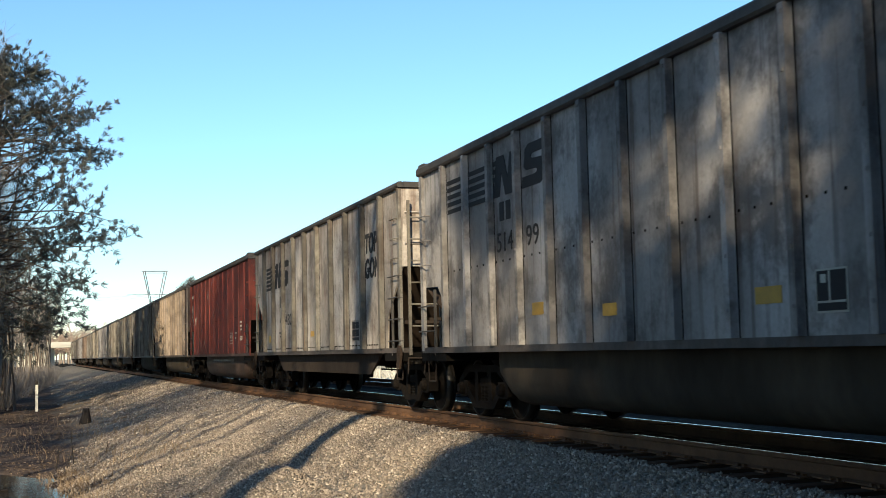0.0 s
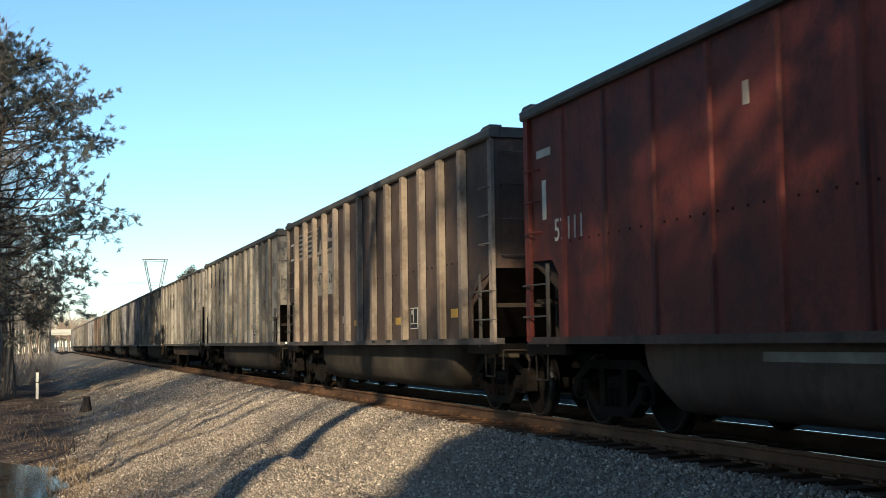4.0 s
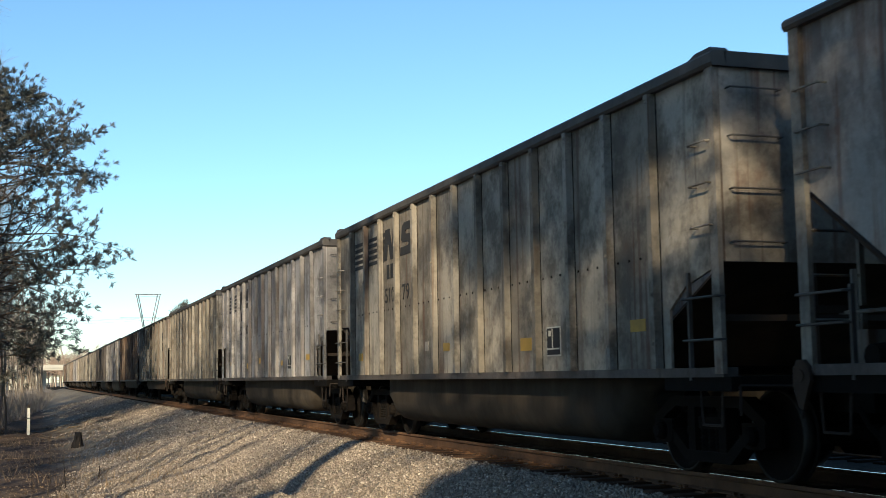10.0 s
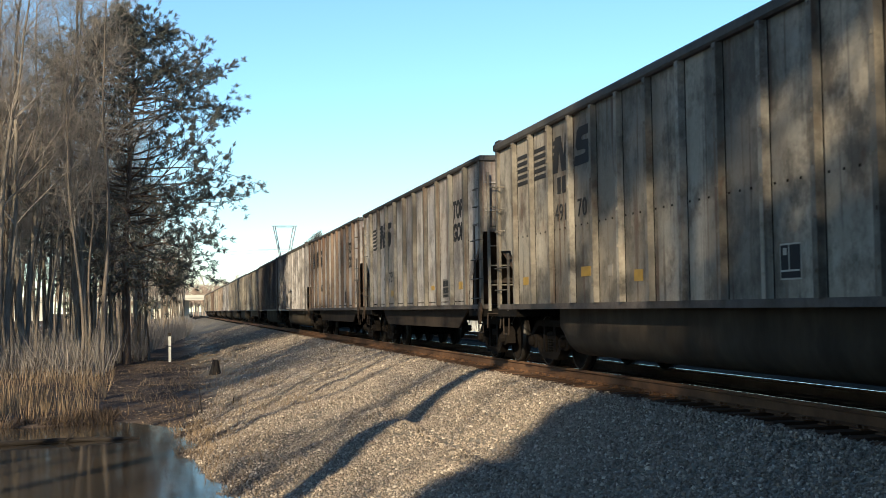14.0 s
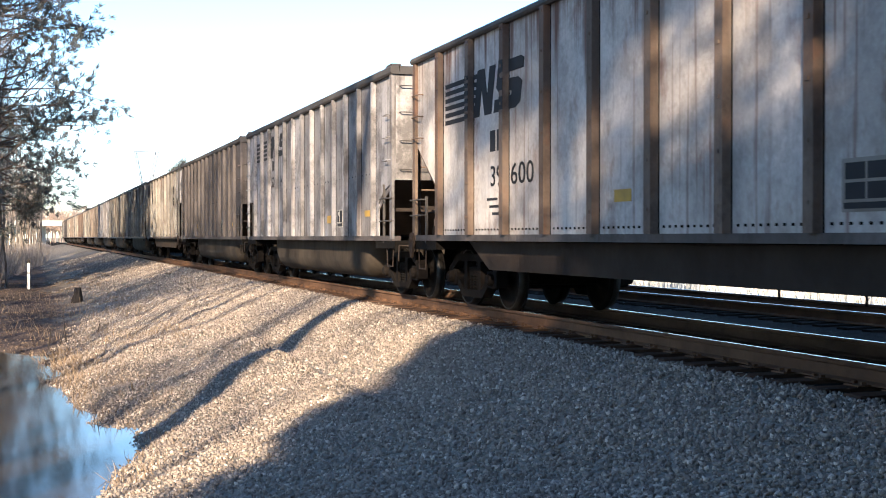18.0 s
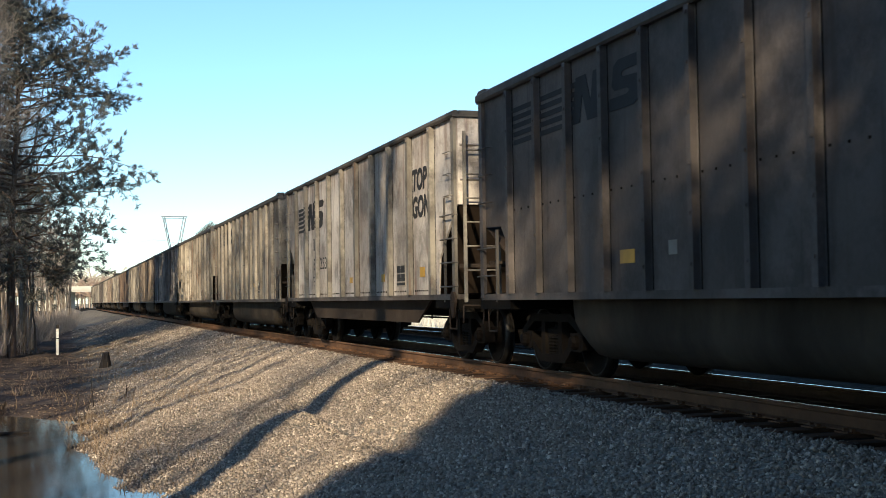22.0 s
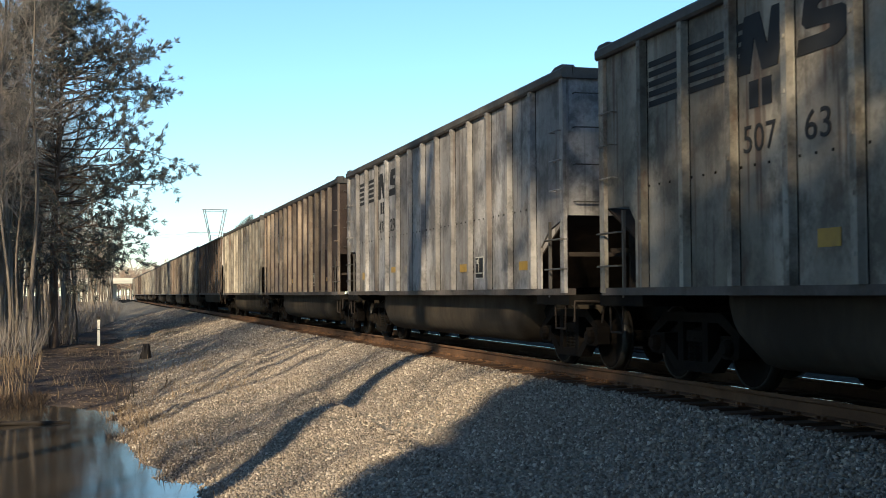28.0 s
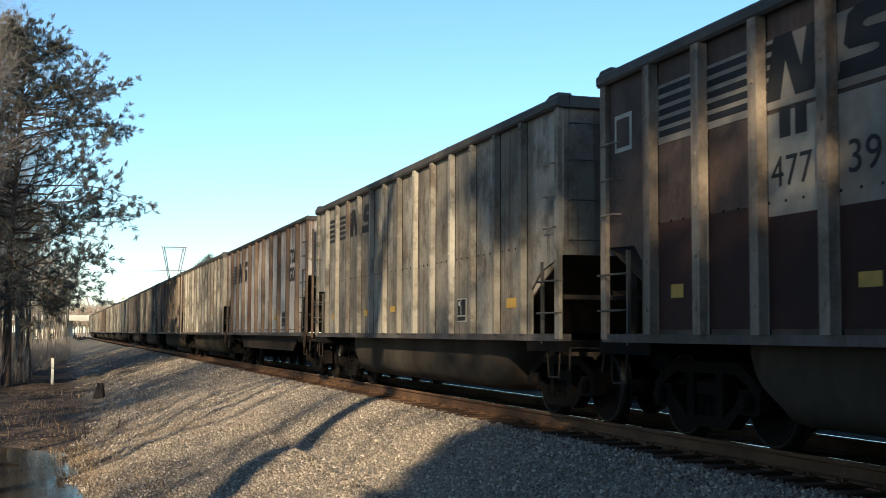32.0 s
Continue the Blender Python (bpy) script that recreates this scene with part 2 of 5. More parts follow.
def ground_material():
    """Ballast by the track, brown litter on the bank, dry grass in the field beyond."""
    m, t, b = shader("ground_mix", 1.0)
    b.inputs["Specular IOR Level"].default_value = 0.02
    v = coords(t, (1, 1, 1), world_space=True)
    vor = t.nodes.new("ShaderNodeTexVoronoi")
    vor.inputs["Scale"].default_value = 17
    t.links.new(v, vor.inputs["Vector"])
    grey = mixed(t, scaled(t, noisy(t, v, 1.4, 8, 0.4, 0.6), 0.8), (0.26, 0.21, 0.175), (0.13, 0.102, 0.08))
    cell = mixed(t, vor.outputs["Distance"], grey, (0.1, 0.09, 0.075))
    stone = mixed(t, scaled(t, vor.outputs["Color"], 0.5), cell, (0.4, 0.37, 0.31))
    litter = mixed(t, noisy(t, v, 1.3, 8, 0.35, 0.65), (0.115, 0.085, 0.068), (0.042, 0.031, 0.026))
    litter = mixed(t, scaled(t, noisy(t, v, 11, 6, 0.45, 0.6), 0.5), litter, (0.17, 0.135, 0.11))
    straw = mixed(t, noisy(t, v, 0.6, 8, 0.35, 0.65), (0.42, 0.385, 0.31), (0.28, 0.245, 0.19))
    sep = t.nodes.new("ShaderNodeSeparateXYZ")
    t.links.new(v, sep.inputs[0])

    near = t.nodes.new("ShaderNodeMapRange")
    near.inputs["From Min"].default_value, near.inputs["From Max"].default_value = 15, 11
    near.inputs["To Max"].default_value = 6.0
    t.links.new(sep.outputs[1], near.inputs["Value"])

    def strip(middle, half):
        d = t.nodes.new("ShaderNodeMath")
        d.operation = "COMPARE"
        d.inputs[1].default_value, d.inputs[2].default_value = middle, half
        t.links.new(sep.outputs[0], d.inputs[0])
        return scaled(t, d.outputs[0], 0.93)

    def band(lo, hi, push=None):
        add, r = t.nodes.new("ShaderNodeMath"), t.nodes.new("ShaderNodeMapRange")
        t.links.new(scaled(t, noisy(t, v, 0.7, 6, 0.2, 0.8), 2.2), add.inputs[0])
        t.links.new(sep.outputs[0], add.inputs[1])
        r.inputs["From Min"].default_value, r.inputs["From Max"].default_value = lo, hi
        out = add.outputs[0]
        if push:
            more = t.nodes.new("ShaderNodeMath")
            t.links.new(out, more.inputs[0])
            t.links.new(push, more.inputs[1])
            out = more.outputs[0]
        t.links.new(out, r.inputs["Value"])
        return r.outputs[0]

    c = mixed(t, band(1.6, 3.0, near.outputs[0]), litter, stone)
    # shade under the train and over the far track, painted near-black into the ground
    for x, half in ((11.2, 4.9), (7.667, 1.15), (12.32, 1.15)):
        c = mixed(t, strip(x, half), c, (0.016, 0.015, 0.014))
    c = mixed(t, band(15.5, 17.0), c, straw)
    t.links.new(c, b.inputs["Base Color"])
    bumped(t, b, vor.outputs["Distance"], 0.7, 0.04)
    return m


def water_material():
    m, t, b = shader("ditch_water", 0.08)
    b.inputs["Base Color"].default_value = (0.055, 0.043, 0.031, 1)
    b.inputs["IOR"].default_value = 1.33
    b.inputs["Specular IOR Level"].default_value = 0.5
    bumped(t, b, noisy(t, coords(t, (1, 1, 1), world_space=True), 1.2, 3, 0.2, 0.8), 0.06, 0.02)
    return m


def bark_material(name, base, dark):
    m, t, b = shader(name, 0.95)
    v = coords(t, (6, 6, 0.9), 30)
    c = mixed(t, noisy(t, v, 1.5, 6, 0.35, 0.65), base, dark)
    t.links.new(c, b.inputs["Base Color"])
    bumped(t, b, noisy(t, v, 3, 5, 0.3, 0.7), 0.6, 0.03)
    return m


def leaf_material(name, base, tip):
    m, t, b = shader(name, 0.6)
    geo = t.nodes.new("ShaderNodeNewGeometry")
    t.links.new(mixed(t, geo.outputs["Random Per Island"], base, tip), b.inputs["Base Color"])
    return m


M_STONE = stone_material()
M_GROUND = ground_material()
M_WATER = water_material()
M_BARK = bark_material("grey_bark", (0.2, 0.165, 0.135), (0.085, 0.068, 0.055))
M_BARK_PALE = bark_material("pale_bark", (0.225, 0.195, 0.165), (0.1, 0.085, 0.07))
M_PINEBARK = bark_material("pine_bark", (0.17, 0.122, 0.094), (0.075, 0.055, 0.043))
M_TWIG = bark_material("twigs", (0.28, 0.245, 0.22), (0.16, 0.138, 0.122))
M_NEEDLE = leaf_material("pine_needles", (0.043, 0.047, 0.044), (0.115, 0.115, 0.104))
M_SEDGE = leaf_material("dark_sedge", (0.045, 0.033, 0.024), (0.13, 0.09, 0.06))
M_REED = leaf_material("dry_reeds", (0.13, 0.09, 0.056), (0.27, 0.195, 0.125))
M_STRAW = leaf_material("dry_grass_blades", (0.44, 0.42, 0.375), (0.6, 0.58, 0.53))
M_FARWOOD = leaf_material("far_twigs", (0.3, 0.225, 0.175), (0.4, 0.31, 0.25))
M_WHITE = plain("white_post_paint", (0.75, 0.74, 0.7), (0.56, 0.51, 0.43), 6, 0.6)
M_CONCRETE = plain("pale_concrete", (0.52, 0.5, 0.45), (0.36, 0.34, 0.3), 0.6, 0.9, vary=0)
M_STUMP = plain("charred_wood", (0.035, 0.028, 0.024), None, 8, 0.95)
M_TOWER = plain("galvanised_steel", (0.3, 0.31, 0.32), None, 3, 0.6, 0.4, bump=0)


# ---- building blocks ----
class Geo:
    """Vertices and faces of one mesh."""

    def __init__(self):
        self.v, self.f = [], []

    def face_set(self, verts, faces):
        n = len(self.v)
        self.v += verts
        self.f += [tuple(n + i for i in f) for f in faces]
        return self

    def box(self, x0, x1, y0, y1, z0, z1):
        return self.face_set(
            [(x, y, z) for x in (x0, x1) for y in (y0, y1) for z in (z0, z1)],
            [(0, 1, 3, 2), (4, 6, 7, 5), (0, 4, 5, 1), (2, 3, 7, 6), (0, 2, 6, 4), (1, 5, 7, 3)],
        )

    def slab(self, outline, a0, a1, axis="x"):
        """An outline in the other two axes, drawn out from a0 to a1."""
        put = {"x": lambda a, p: (a, p[0], p[1]), "y": lambda a, p: (p[0], a, p[1]), "z": lambda a, p: (p[0], p[1], a)}[axis]
        n = len(outline)
        verts = [put(a0, p) for p in outline] + [put(a1, p) for p in outline]
        faces = [tuple(range(n))[::-1], tuple(range(n, 2 * n))] + [(i, (i + 1) % n, n + (i + 1) % n, n + i) for i in range(n)]
        return self.face_set(verts, faces)

    def rod(self, a, b, r, sides=6, r2=None):
        a, b = Vector(a), Vector(b)
        d = (b - a).normalized()
        u = d.cross((0, 0, 1) if abs(d.z) < 0.9 else (1, 0, 0)).normalized()
        w = d.cross(u)
        r2 = r if r2 is None else r2
        ring = [(math.cos(6.28319 * i / sides), math.sin(6.28319 * i / sides)) for i in range(sides)]
        verts = [tuple(a + r * (c * u + s * w)) for c, s in ring] + [tuple(b + r2 * (c * u + s * w)) for c, s in ring]
        faces = [(i, (i + 1) % sides, sides + (i + 1) % sides, sides + i) for i in range(sides)]
        return self.face_set(verts, faces + [tuple(range(sides))[::-1], tuple(range(sides, 2 * sides))])

    def lathe(self, profile, sides=20):
        """A profile of (x, radius), turned round the x axis."""
        n = len(profile)
        verts = [(x, r * math.cos(6.28319 * i / sides), r * math.sin(6.28319 * i / sides)) for i in range(sides) for x, r in profile]
        faces = [(i * n + j, ((i + 1) % sides) * n + j, ((i + 1) % sides) * n + j + 1, i * n + j + 1) for i in range(sides) for j in range(n - 1)]
        return self.face_set(verts, faces)

    def mesh(self, name, material, smooth=False):
        me = bpy.data.meshes.new(name)
        me.from_pydata(self.v, [], self.f)
        me.validate()
        bm = bmesh.new()
        bm.from_mesh(me)
        bmesh.ops.recalc_face_normals(bm, faces=bm.faces)
        bm.to_mesh(me)
        bm.free()
        me.materials.append(material)
        if smooth:
            me.shade_smooth()
        return me


def part(name, geo, material, parent, label="", smooth=False, at=None):
    me = geo.mesh(name, material, smooth) if isinstance(geo, Geo) else geo
    ob = new(name, me)
    ob.parent = parent
    if at:
        ob.location = at
    if label:
        ob["label"] = label
    return ob


def quick_mesh(name, verts, faces_per, material):
    """A big mesh of equal polygons out of arrays."""
    verts, faces_per = np.asarray(verts, np.float32), np.asarray(faces_per, np.int32)
    me = bpy.data.meshes.new(name)
    me.vertices.add(len(verts))
    me.vertices.foreach_set("co", verts.ravel())
    k = faces_per.shape[1]
    me.loops.add(faces_per.size)
    me.loops.foreach_set("vertex_index", faces_per.ravel())
    me.polygons.add(len(faces_per))
    me.polygons.foreach_set("loop_start", np.arange(0, faces_per.size, k, dtype=np.int32))
    me.materials.append(material)
    me.update()
    me.validate()
    return me


def smooth01(t):
    t = np.clip(t, 0, 1)
    return t * t * (3 - 2 * t)


# ---- the plan ----
TRACK_X, GAUGE, TRACK2_X = 7.667, 1.505, 12.32
CURVE_Y, CURVE_R = 235.0, 480.0
WATER_Z = -1.42


def along(s, x=TRACK_X):
    """Place and heading of a point s metres along the track, on the line that runs at x."""
    if s <= CURVE_Y:
        return x, s, 0.0
    a = (s - CURVE_Y) / CURVE_R
    r = CURVE_R - (x - TRACK_X)
    return TRACK_X + CURVE_R - r * math.cos(a), CURVE_Y + r * math.sin(a), -math.degrees(a)


def ground_z(x, y):
    """Height of the ground: the ballast bank, the ditch with its pond, the wood, the field."""
    x, y = np.asarray(x, float), np.asarray(y, float)
    a = np.clip((y - CURVE_Y) / CURVE_R, 0, 1.2)
    x = np.where(y > CURVE_Y, x - CURVE_R * (1 - np.cos(a)), x)
    low = -0.6 - 1.25 * smooth01((y - 7.0) / 7.0) + 0.5 * smooth01((y + 0.9 * np.sin(0.7 * x + 0.6) + 0.4 * np.sin(1.9 * x + 1.0) - 25.5) / 4.0)
    low = low + 0.35 * smooth01((-x - 9) / 6) * smooth01((30 - y) / 8)
    wave = 0.06 * np.sin(x * 0.9 + y * 0.35) * np.sin(y * 0.23 - x * 0.4) + 0.03 * np.sin(y * 1.7 + x)
    low = low + wave
    rough = 0.07 * np.sin(1.9 * x + 0.5 * y + 1.3 * np.sin(0.6 * y)) * np.sin(1.25 * y - 0.9 * x + 1.1 * np.sin(1.1 * x)) + 0.03 * np.sin(3.7 * x - 0.8 * y) * np.sin(2.6 * y + 1.4 * x)
    grade = 0.222 + 0.012 * np.sin(y * 0.45 + 0.6) + 0.02 * np.exp(-(((y - 15) / 2.0) ** 2))
    bank = -0.22 - grade * np.clip(6.05 - x, 0, None) + rough * np.clip((5.6 - x) / 2.5, 0, 1) * np.clip((y - 11) / 6, 0, 1)
    # a washed ledge along the foot of the shoulder
    bank = bank - 0.14 * np.exp(-(((x - 3.98) / np.where(x > 3.98, 0.75, 0.12)) ** 2)) * smooth01((y - 12.0) / 2.5) * smooth01((24.0 - y) / 3.0)
    left = np.maximum(bank, low) + 0.25 * np.exp(-np.abs(bank - low) / 0.12) * 0.12
    right = np.where(x > 14.0, np.maximum(-0.22 - 0.4 * (x - 14.0), -0.62 + 0.05 * np.sin(x * 0.3) * np.sin(y * 0.11)), -0.22)
    return np.where(x < 6.05, left, right)


def grid_axis(stops):
    """Steps that change from stretch to stretch: (end, step)."""
    out = [stops[0]]
    for end, step in stops[1]:
        n = max(1, round((end - out[-1]) / step))
        out += list(np.linspace(out[-1], end, n + 1)[1:])
    return np.array(out)


gx = grid_axis((-2500, [(-400, 350), (-60, 40), (-12, 3), (-4, 0.6), (6.3, 0.2), (16, 0.7), (40, 4), (300, 40), (2500, 400)]))
gy = grid_axis((-1500, [(-100, 280), (-20, 8), (3, 1.2), (32, 0.25), (60, 0.8), (130, 2.5), (420, 8), (700, 30), (4500, 400)]))
GX, GY = np.meshgrid(gx, gy)
GZ = ground_z(GX, GY)
nx = len(gx)
idx = np.arange(len(gx) * len(gy)).reshape(len(gy), nx)
quads = np.stack([idx[:-1, :-1], idx[:-1, 1:], idx[1:, 1:], idx[1:, :-1]], -1).reshape(-1, 4)
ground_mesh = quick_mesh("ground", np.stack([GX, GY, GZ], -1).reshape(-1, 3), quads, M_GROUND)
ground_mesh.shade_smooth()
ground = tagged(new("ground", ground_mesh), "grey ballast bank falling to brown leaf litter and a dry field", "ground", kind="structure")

pond = Geo()
pond.slab([(-24, 12.0), (-8, 11.2), (1.4, 11.8), (2.0, 20), (1.6, 30.5), (-6, 32), (-24, 32)], WATER_Z - 0.02, WATER_Z, "z")
water = tagged(new("water", pond.mesh("water", M_WATER)), "still dark ditch water reflecting trees and sky", "water", kind="structure")

def stone_field(sx, sy, size, rng):
    """Rough eight-sided stones, each turned at random, lying on the ground."""
    N = len(sx)
    octa = np.array([(1, 0, 0), (-1, 0, 0), (0, 1, 0), (0, -1, 0), (0, 0, 1), (0, 0, -1)], float)
    tri = np.array([(0, 2, 4), (2, 1, 4), (1, 3, 4), (3, 0, 4), (2, 0, 5), (1, 2, 5), (3, 1, 5), (0, 3, 5)])
    pts = octa[None] * (0.6 + 0.75 * rng.random((N, 6, 1))) * size[:, None, None] * (0.7 + 0.6 * rng.random((N, 1, 3)))
    q = rng.normal(size=(N, 4))
    q /= np.linalg.norm(q, axis=1)[:, None]
    w0, x0, y0, z0 = q.T
    rot = np.stack([1 - 2 * (y0**2 + z0**2), 2 * (x0 * y0 - z0 * w0), 2 * (x0 * z0 + y0 * w0), 2 * (x0 * y0 + z0 * w0), 1 - 2 * (x0**2 + z0**2), 2 * (y0 * z0 - x0 * w0), 2 * (x0 * z0 - y0 * w0), 2 * (y0 * z0 + x0 * w0), 1 - 2 * (x0**2 + y0**2)], -1).reshape(N, 3, 3)
    pts = np.einsum("nij,nkj->nki", rot, pts) + np.stack([sx, sy, ground_z(sx, sy) + size * 0.35], -1)[:, None]
    return quick_mesh("ballast_stones", pts.reshape(-1, 3), (tri[None] + 6 * np.arange(N)[:, None, None]).reshape(-1, 3), M_STONE)


# near ballast, stone by stone
rng = np.random.default_rng(7)
N = 172000
sy = 3.2 + 34 * rng.random(N) ** 1.85
sx = 0.2 + 6.25 * rng.random(N) ** 0.85
sx = np.where(sy < 12.5, 6.45 - 8.2 * (1 - (sx - 0.2) / 6.25), sx)
keep = (ground_z(sx, sy) > WATER_Z - 0.03) & ((sy < 12.5) | (sx > 0.1 + 1.3 * smooth01((sy - 24) / 14) + 0.5 * rng.random(N)))
sx, sy = sx[keep], sy[keep]
N = len(sx)
size = (0.0095 + 0.018 * rng.random(N) ** 2.4) * (1 + 0.007 * sy)
stones = stone_field(sx, sy, size, rng)
STONES = "loose angular grey and tan crushed stone ballast"
tagged(new("ballast_stones", stones), STONES, "gravel", kind="stuff")
N = 42000
sy = 25 + 85 * rng.random(N) ** 1.6
sx = 6.3 - (4.6 + 0.8 * np.sin(sy * 0.8)) * rng.random(N) ** 1.4
keep = (ground_z(sx, sy) > WATER_Z) & (rng.random(N) < 0.35 + 0.65 * smooth01((sx - 1.5) / 3.0))
stones = stone_field(sx[keep], sy[keep], ((0.02 + 0.024 * rng.random(N) ** 2) * (0.6 + 0.012 * sy))[keep], rng)
tagged(new("ballast_stones", stones), STONES, "gravel", kind="stuff")


# ---- the two tracks ----
def rail_run(x, head):
    """One rail along the line at x: the shiny head alone, or the rusty web and foot."""
    if head:
        sec = [(-0.02, -0.003), (-0.015, 0.001), (0.015, 0.001), (0.02, -0.003)]
    else:
        sec = [(-0.037, -0.012), (-0.037, -0.04), (-0.012, -0.055), (-0.012, -0.15), (-0.075, -0.168), (-0.075, -0.182), (0.075, -0.182), (0.075, -0.168), (0.012, -0.15), (0.012, -0.055), (0.037, -0.04), (0.037, -0.012), (0.03, -0.001), (-0.03, -0.001)]
    g, n = Geo(), len(sec)
    stops = list(np.arange(-60, CURVE_Y, 25.0)) + list(np.arange(CURVE_Y, 420, 6.0))
    verts = []
    for s in stops:
        px, py, turn = along(s, x)
        c, w = math.cos(radians(turn)), math.sin(radians(turn))
        verts += [(px + u * c, py + u * w, z) for u, z in sec]
    m = n - 1 if head else n
    faces = [(k * n + i, k * n + (i + 1) % n, (k + 1) * n + (i + 1) % n, (k + 1) * n + i) for k in range(len(stops) - 1) for i in range(m)]
    return g.face_set(verts, faces)


def chamfered_box(lx, ly, lz, c=0.012):
    g = Geo()
    o = [(-lx / 2 + c, -lz), (lx / 2 - c, -lz), (lx / 2, -lz + c), (lx / 2, -c), (lx / 2 - c, 0), (-lx / 2 + c, 0), (-lx / 2, -c), (-lx / 2, -lz + c)]
    return g.slab(o, -ly / 2, ly / 2, "y")


def build_track(name, cx, label):
    root = tagged(new(name), label, "railway track", kind="structure")
    for side in (-1, 1):
        rail = part("rail", rail_run(cx + side * GAUGE / 2, False), M_RAILSIDE, root, "rust-brown steel rail")
        part("rail_head", rail_run(cx + side * GAUGE / 2, True), M_RAILTOP, rail, "bright polished running surface")
    return root


track_near = build_track("railway_track", TRACK_X, "straight rusty railway track on grey ballast under the train")
track_far = build_track("railway_track", TRACK2_X, "second empty railway track beyond the train")


# ---- the coal train ----
HALF, WIDE = 7.45, 1.6
PITCH = 16.15
SHARED = {}


def shared(key, make, material, smooth=False):
    """One mesh for all alike parts."""
    k = (key, material.name)
    if k not in SHARED:
        SHARED[k] = make().mesh(key, material, smooth)
    return SHARED[k]


def rib_geo(z0, z1, w, deep):
    g = Geo()
    o = [(-WIDE + 0.002, -w / 2 - 0.01), (-WIDE - 0.012, -w / 2), (-WIDE - deep, -w / 2 + 0.006), (-WIDE - deep, w / 2 - 0.006), (-WIDE - 0.012, w / 2), (-WIDE + 0.002, w / 2 + 0.01)]
    g.slab(o, z0, z1, "z")
    for z in np.arange(z0 + 0.25, z1, 0.5):
        g.box(-WIDE - deep - 0.012, -WIDE - deep + 0.002, -0.018, 0.018, z - 0.018, z + 0.018)
    return g


def wheel_geo():
    return Geo().lathe([(-0.07, 0.0), (-0.075, 0.11), (-0.03, 0.15), (-0.02, 0.34), (-0.065, 0.37), (-0.068, 0.452), (0.05, 0.462), (0.058, 0.487), (0.075, 0.487), (0.08, 0.37), (0.03, 0.34), (0.02, 0.15), (0.075, 0.11), (0.08, 0.0)], 28)


def side_frame_geo():
    """Cast frame of a bogie, seen from the side, with its two openings."""
    g = Geo()
    for y in (-0.89, 0.89):
        g.slab([(y - 0.2, 0.58), (y + 0.2, 0.58), (y + 0.2, 0.36), (y + 0.13, 0.33), (y - 0.13, 0.33), (y - 0.2, 0.36)], -0.09, 0.09)
    g.slab([(-1.1, 0.5), (-0.62, 0.72), (0.62, 0.72), (1.1, 0.5), (1.1, 0.6), (0.7, 0.83), (-0.7, 0.83), (-1.1, 0.6)], -0.08, 0.08)
    g.slab([(-0.82, 0.44), (-0.45, 0.16), (0.45, 0.16), (0.82, 0.44), (0.72, 0.5), (0.38, 0.27), (-0.38, 0.27), (-0.72, 0.5)], -0.08, 0.08)
    for y in (-0.3, 0.3):
        g.slab([(y - 0.07, 0.25), (y + 0.07, 0.25), (y + 0.07, 0.74), (y - 0.07, 0.74)], -0.075, 0.075)
    return g


def spring_geo():
    """A coil spring as a ridged barrel, standing up."""
    g = Geo().lathe([(0.27 + 0.0225 * i, 0.045 if i % 2 else 0.062) for i in range(14)], 9)
    g.v = [(y, z, x) for x, y, z in g.v]
    return g


def build_truck(car, y, sgn):
    bolster = Geo().slab([(-1.05, 0.5), (1.05, 0.5), (1.05, 0.62), (0.4, 0.78), (-0.4, 0.78), (-1.05, 0.62)], -0.2, 0.2, "y")
    bolster.box(-0.95, 0.95, -0.62, -0.52, 0.42, 0.5).box(-0.95, 0.95, 0.52, 0.62, 0.42, 0.5)
    if ("bolster", M_TRUCK.name) not in SHARED:
        SHARED["bolster", M_TRUCK.name] = bolster.mesh("truck_bolster", M_TRUCK)
    truck = part("truck", SHARED["bolster", M_TRUCK.name], None, car, "dirty cast-steel bogie, the shade under the car in its colour", at=(0, y, 0))
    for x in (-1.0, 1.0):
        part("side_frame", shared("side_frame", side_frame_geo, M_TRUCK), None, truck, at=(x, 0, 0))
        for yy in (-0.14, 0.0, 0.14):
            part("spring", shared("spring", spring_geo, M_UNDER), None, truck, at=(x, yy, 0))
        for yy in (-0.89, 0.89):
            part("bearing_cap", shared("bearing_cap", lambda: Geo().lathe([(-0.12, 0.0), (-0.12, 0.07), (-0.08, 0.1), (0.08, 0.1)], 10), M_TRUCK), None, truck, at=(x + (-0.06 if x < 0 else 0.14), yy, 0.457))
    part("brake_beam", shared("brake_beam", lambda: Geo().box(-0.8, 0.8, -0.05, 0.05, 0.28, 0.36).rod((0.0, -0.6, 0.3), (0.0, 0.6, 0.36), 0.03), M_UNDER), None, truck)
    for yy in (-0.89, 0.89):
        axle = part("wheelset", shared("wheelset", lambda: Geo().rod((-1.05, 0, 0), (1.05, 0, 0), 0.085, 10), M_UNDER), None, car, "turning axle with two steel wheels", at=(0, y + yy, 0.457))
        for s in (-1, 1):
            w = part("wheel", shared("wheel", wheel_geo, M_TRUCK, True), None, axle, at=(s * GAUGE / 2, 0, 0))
            w.rotation_euler = (0, 0, 0 if s < 0 else math.pi)
            part_rim = part("tread", shared("tread", lambda: Geo().lathe([(-0.07, 0.425), (-0.0705, 0.4535), (0.05, 0.4635), (0.0505, 0.44)], 28), M_TREAD, True), None, axle, at=(s * GAUGE / 2, 0, 0))
            part_rim.rotation_euler = w.rotation_euler


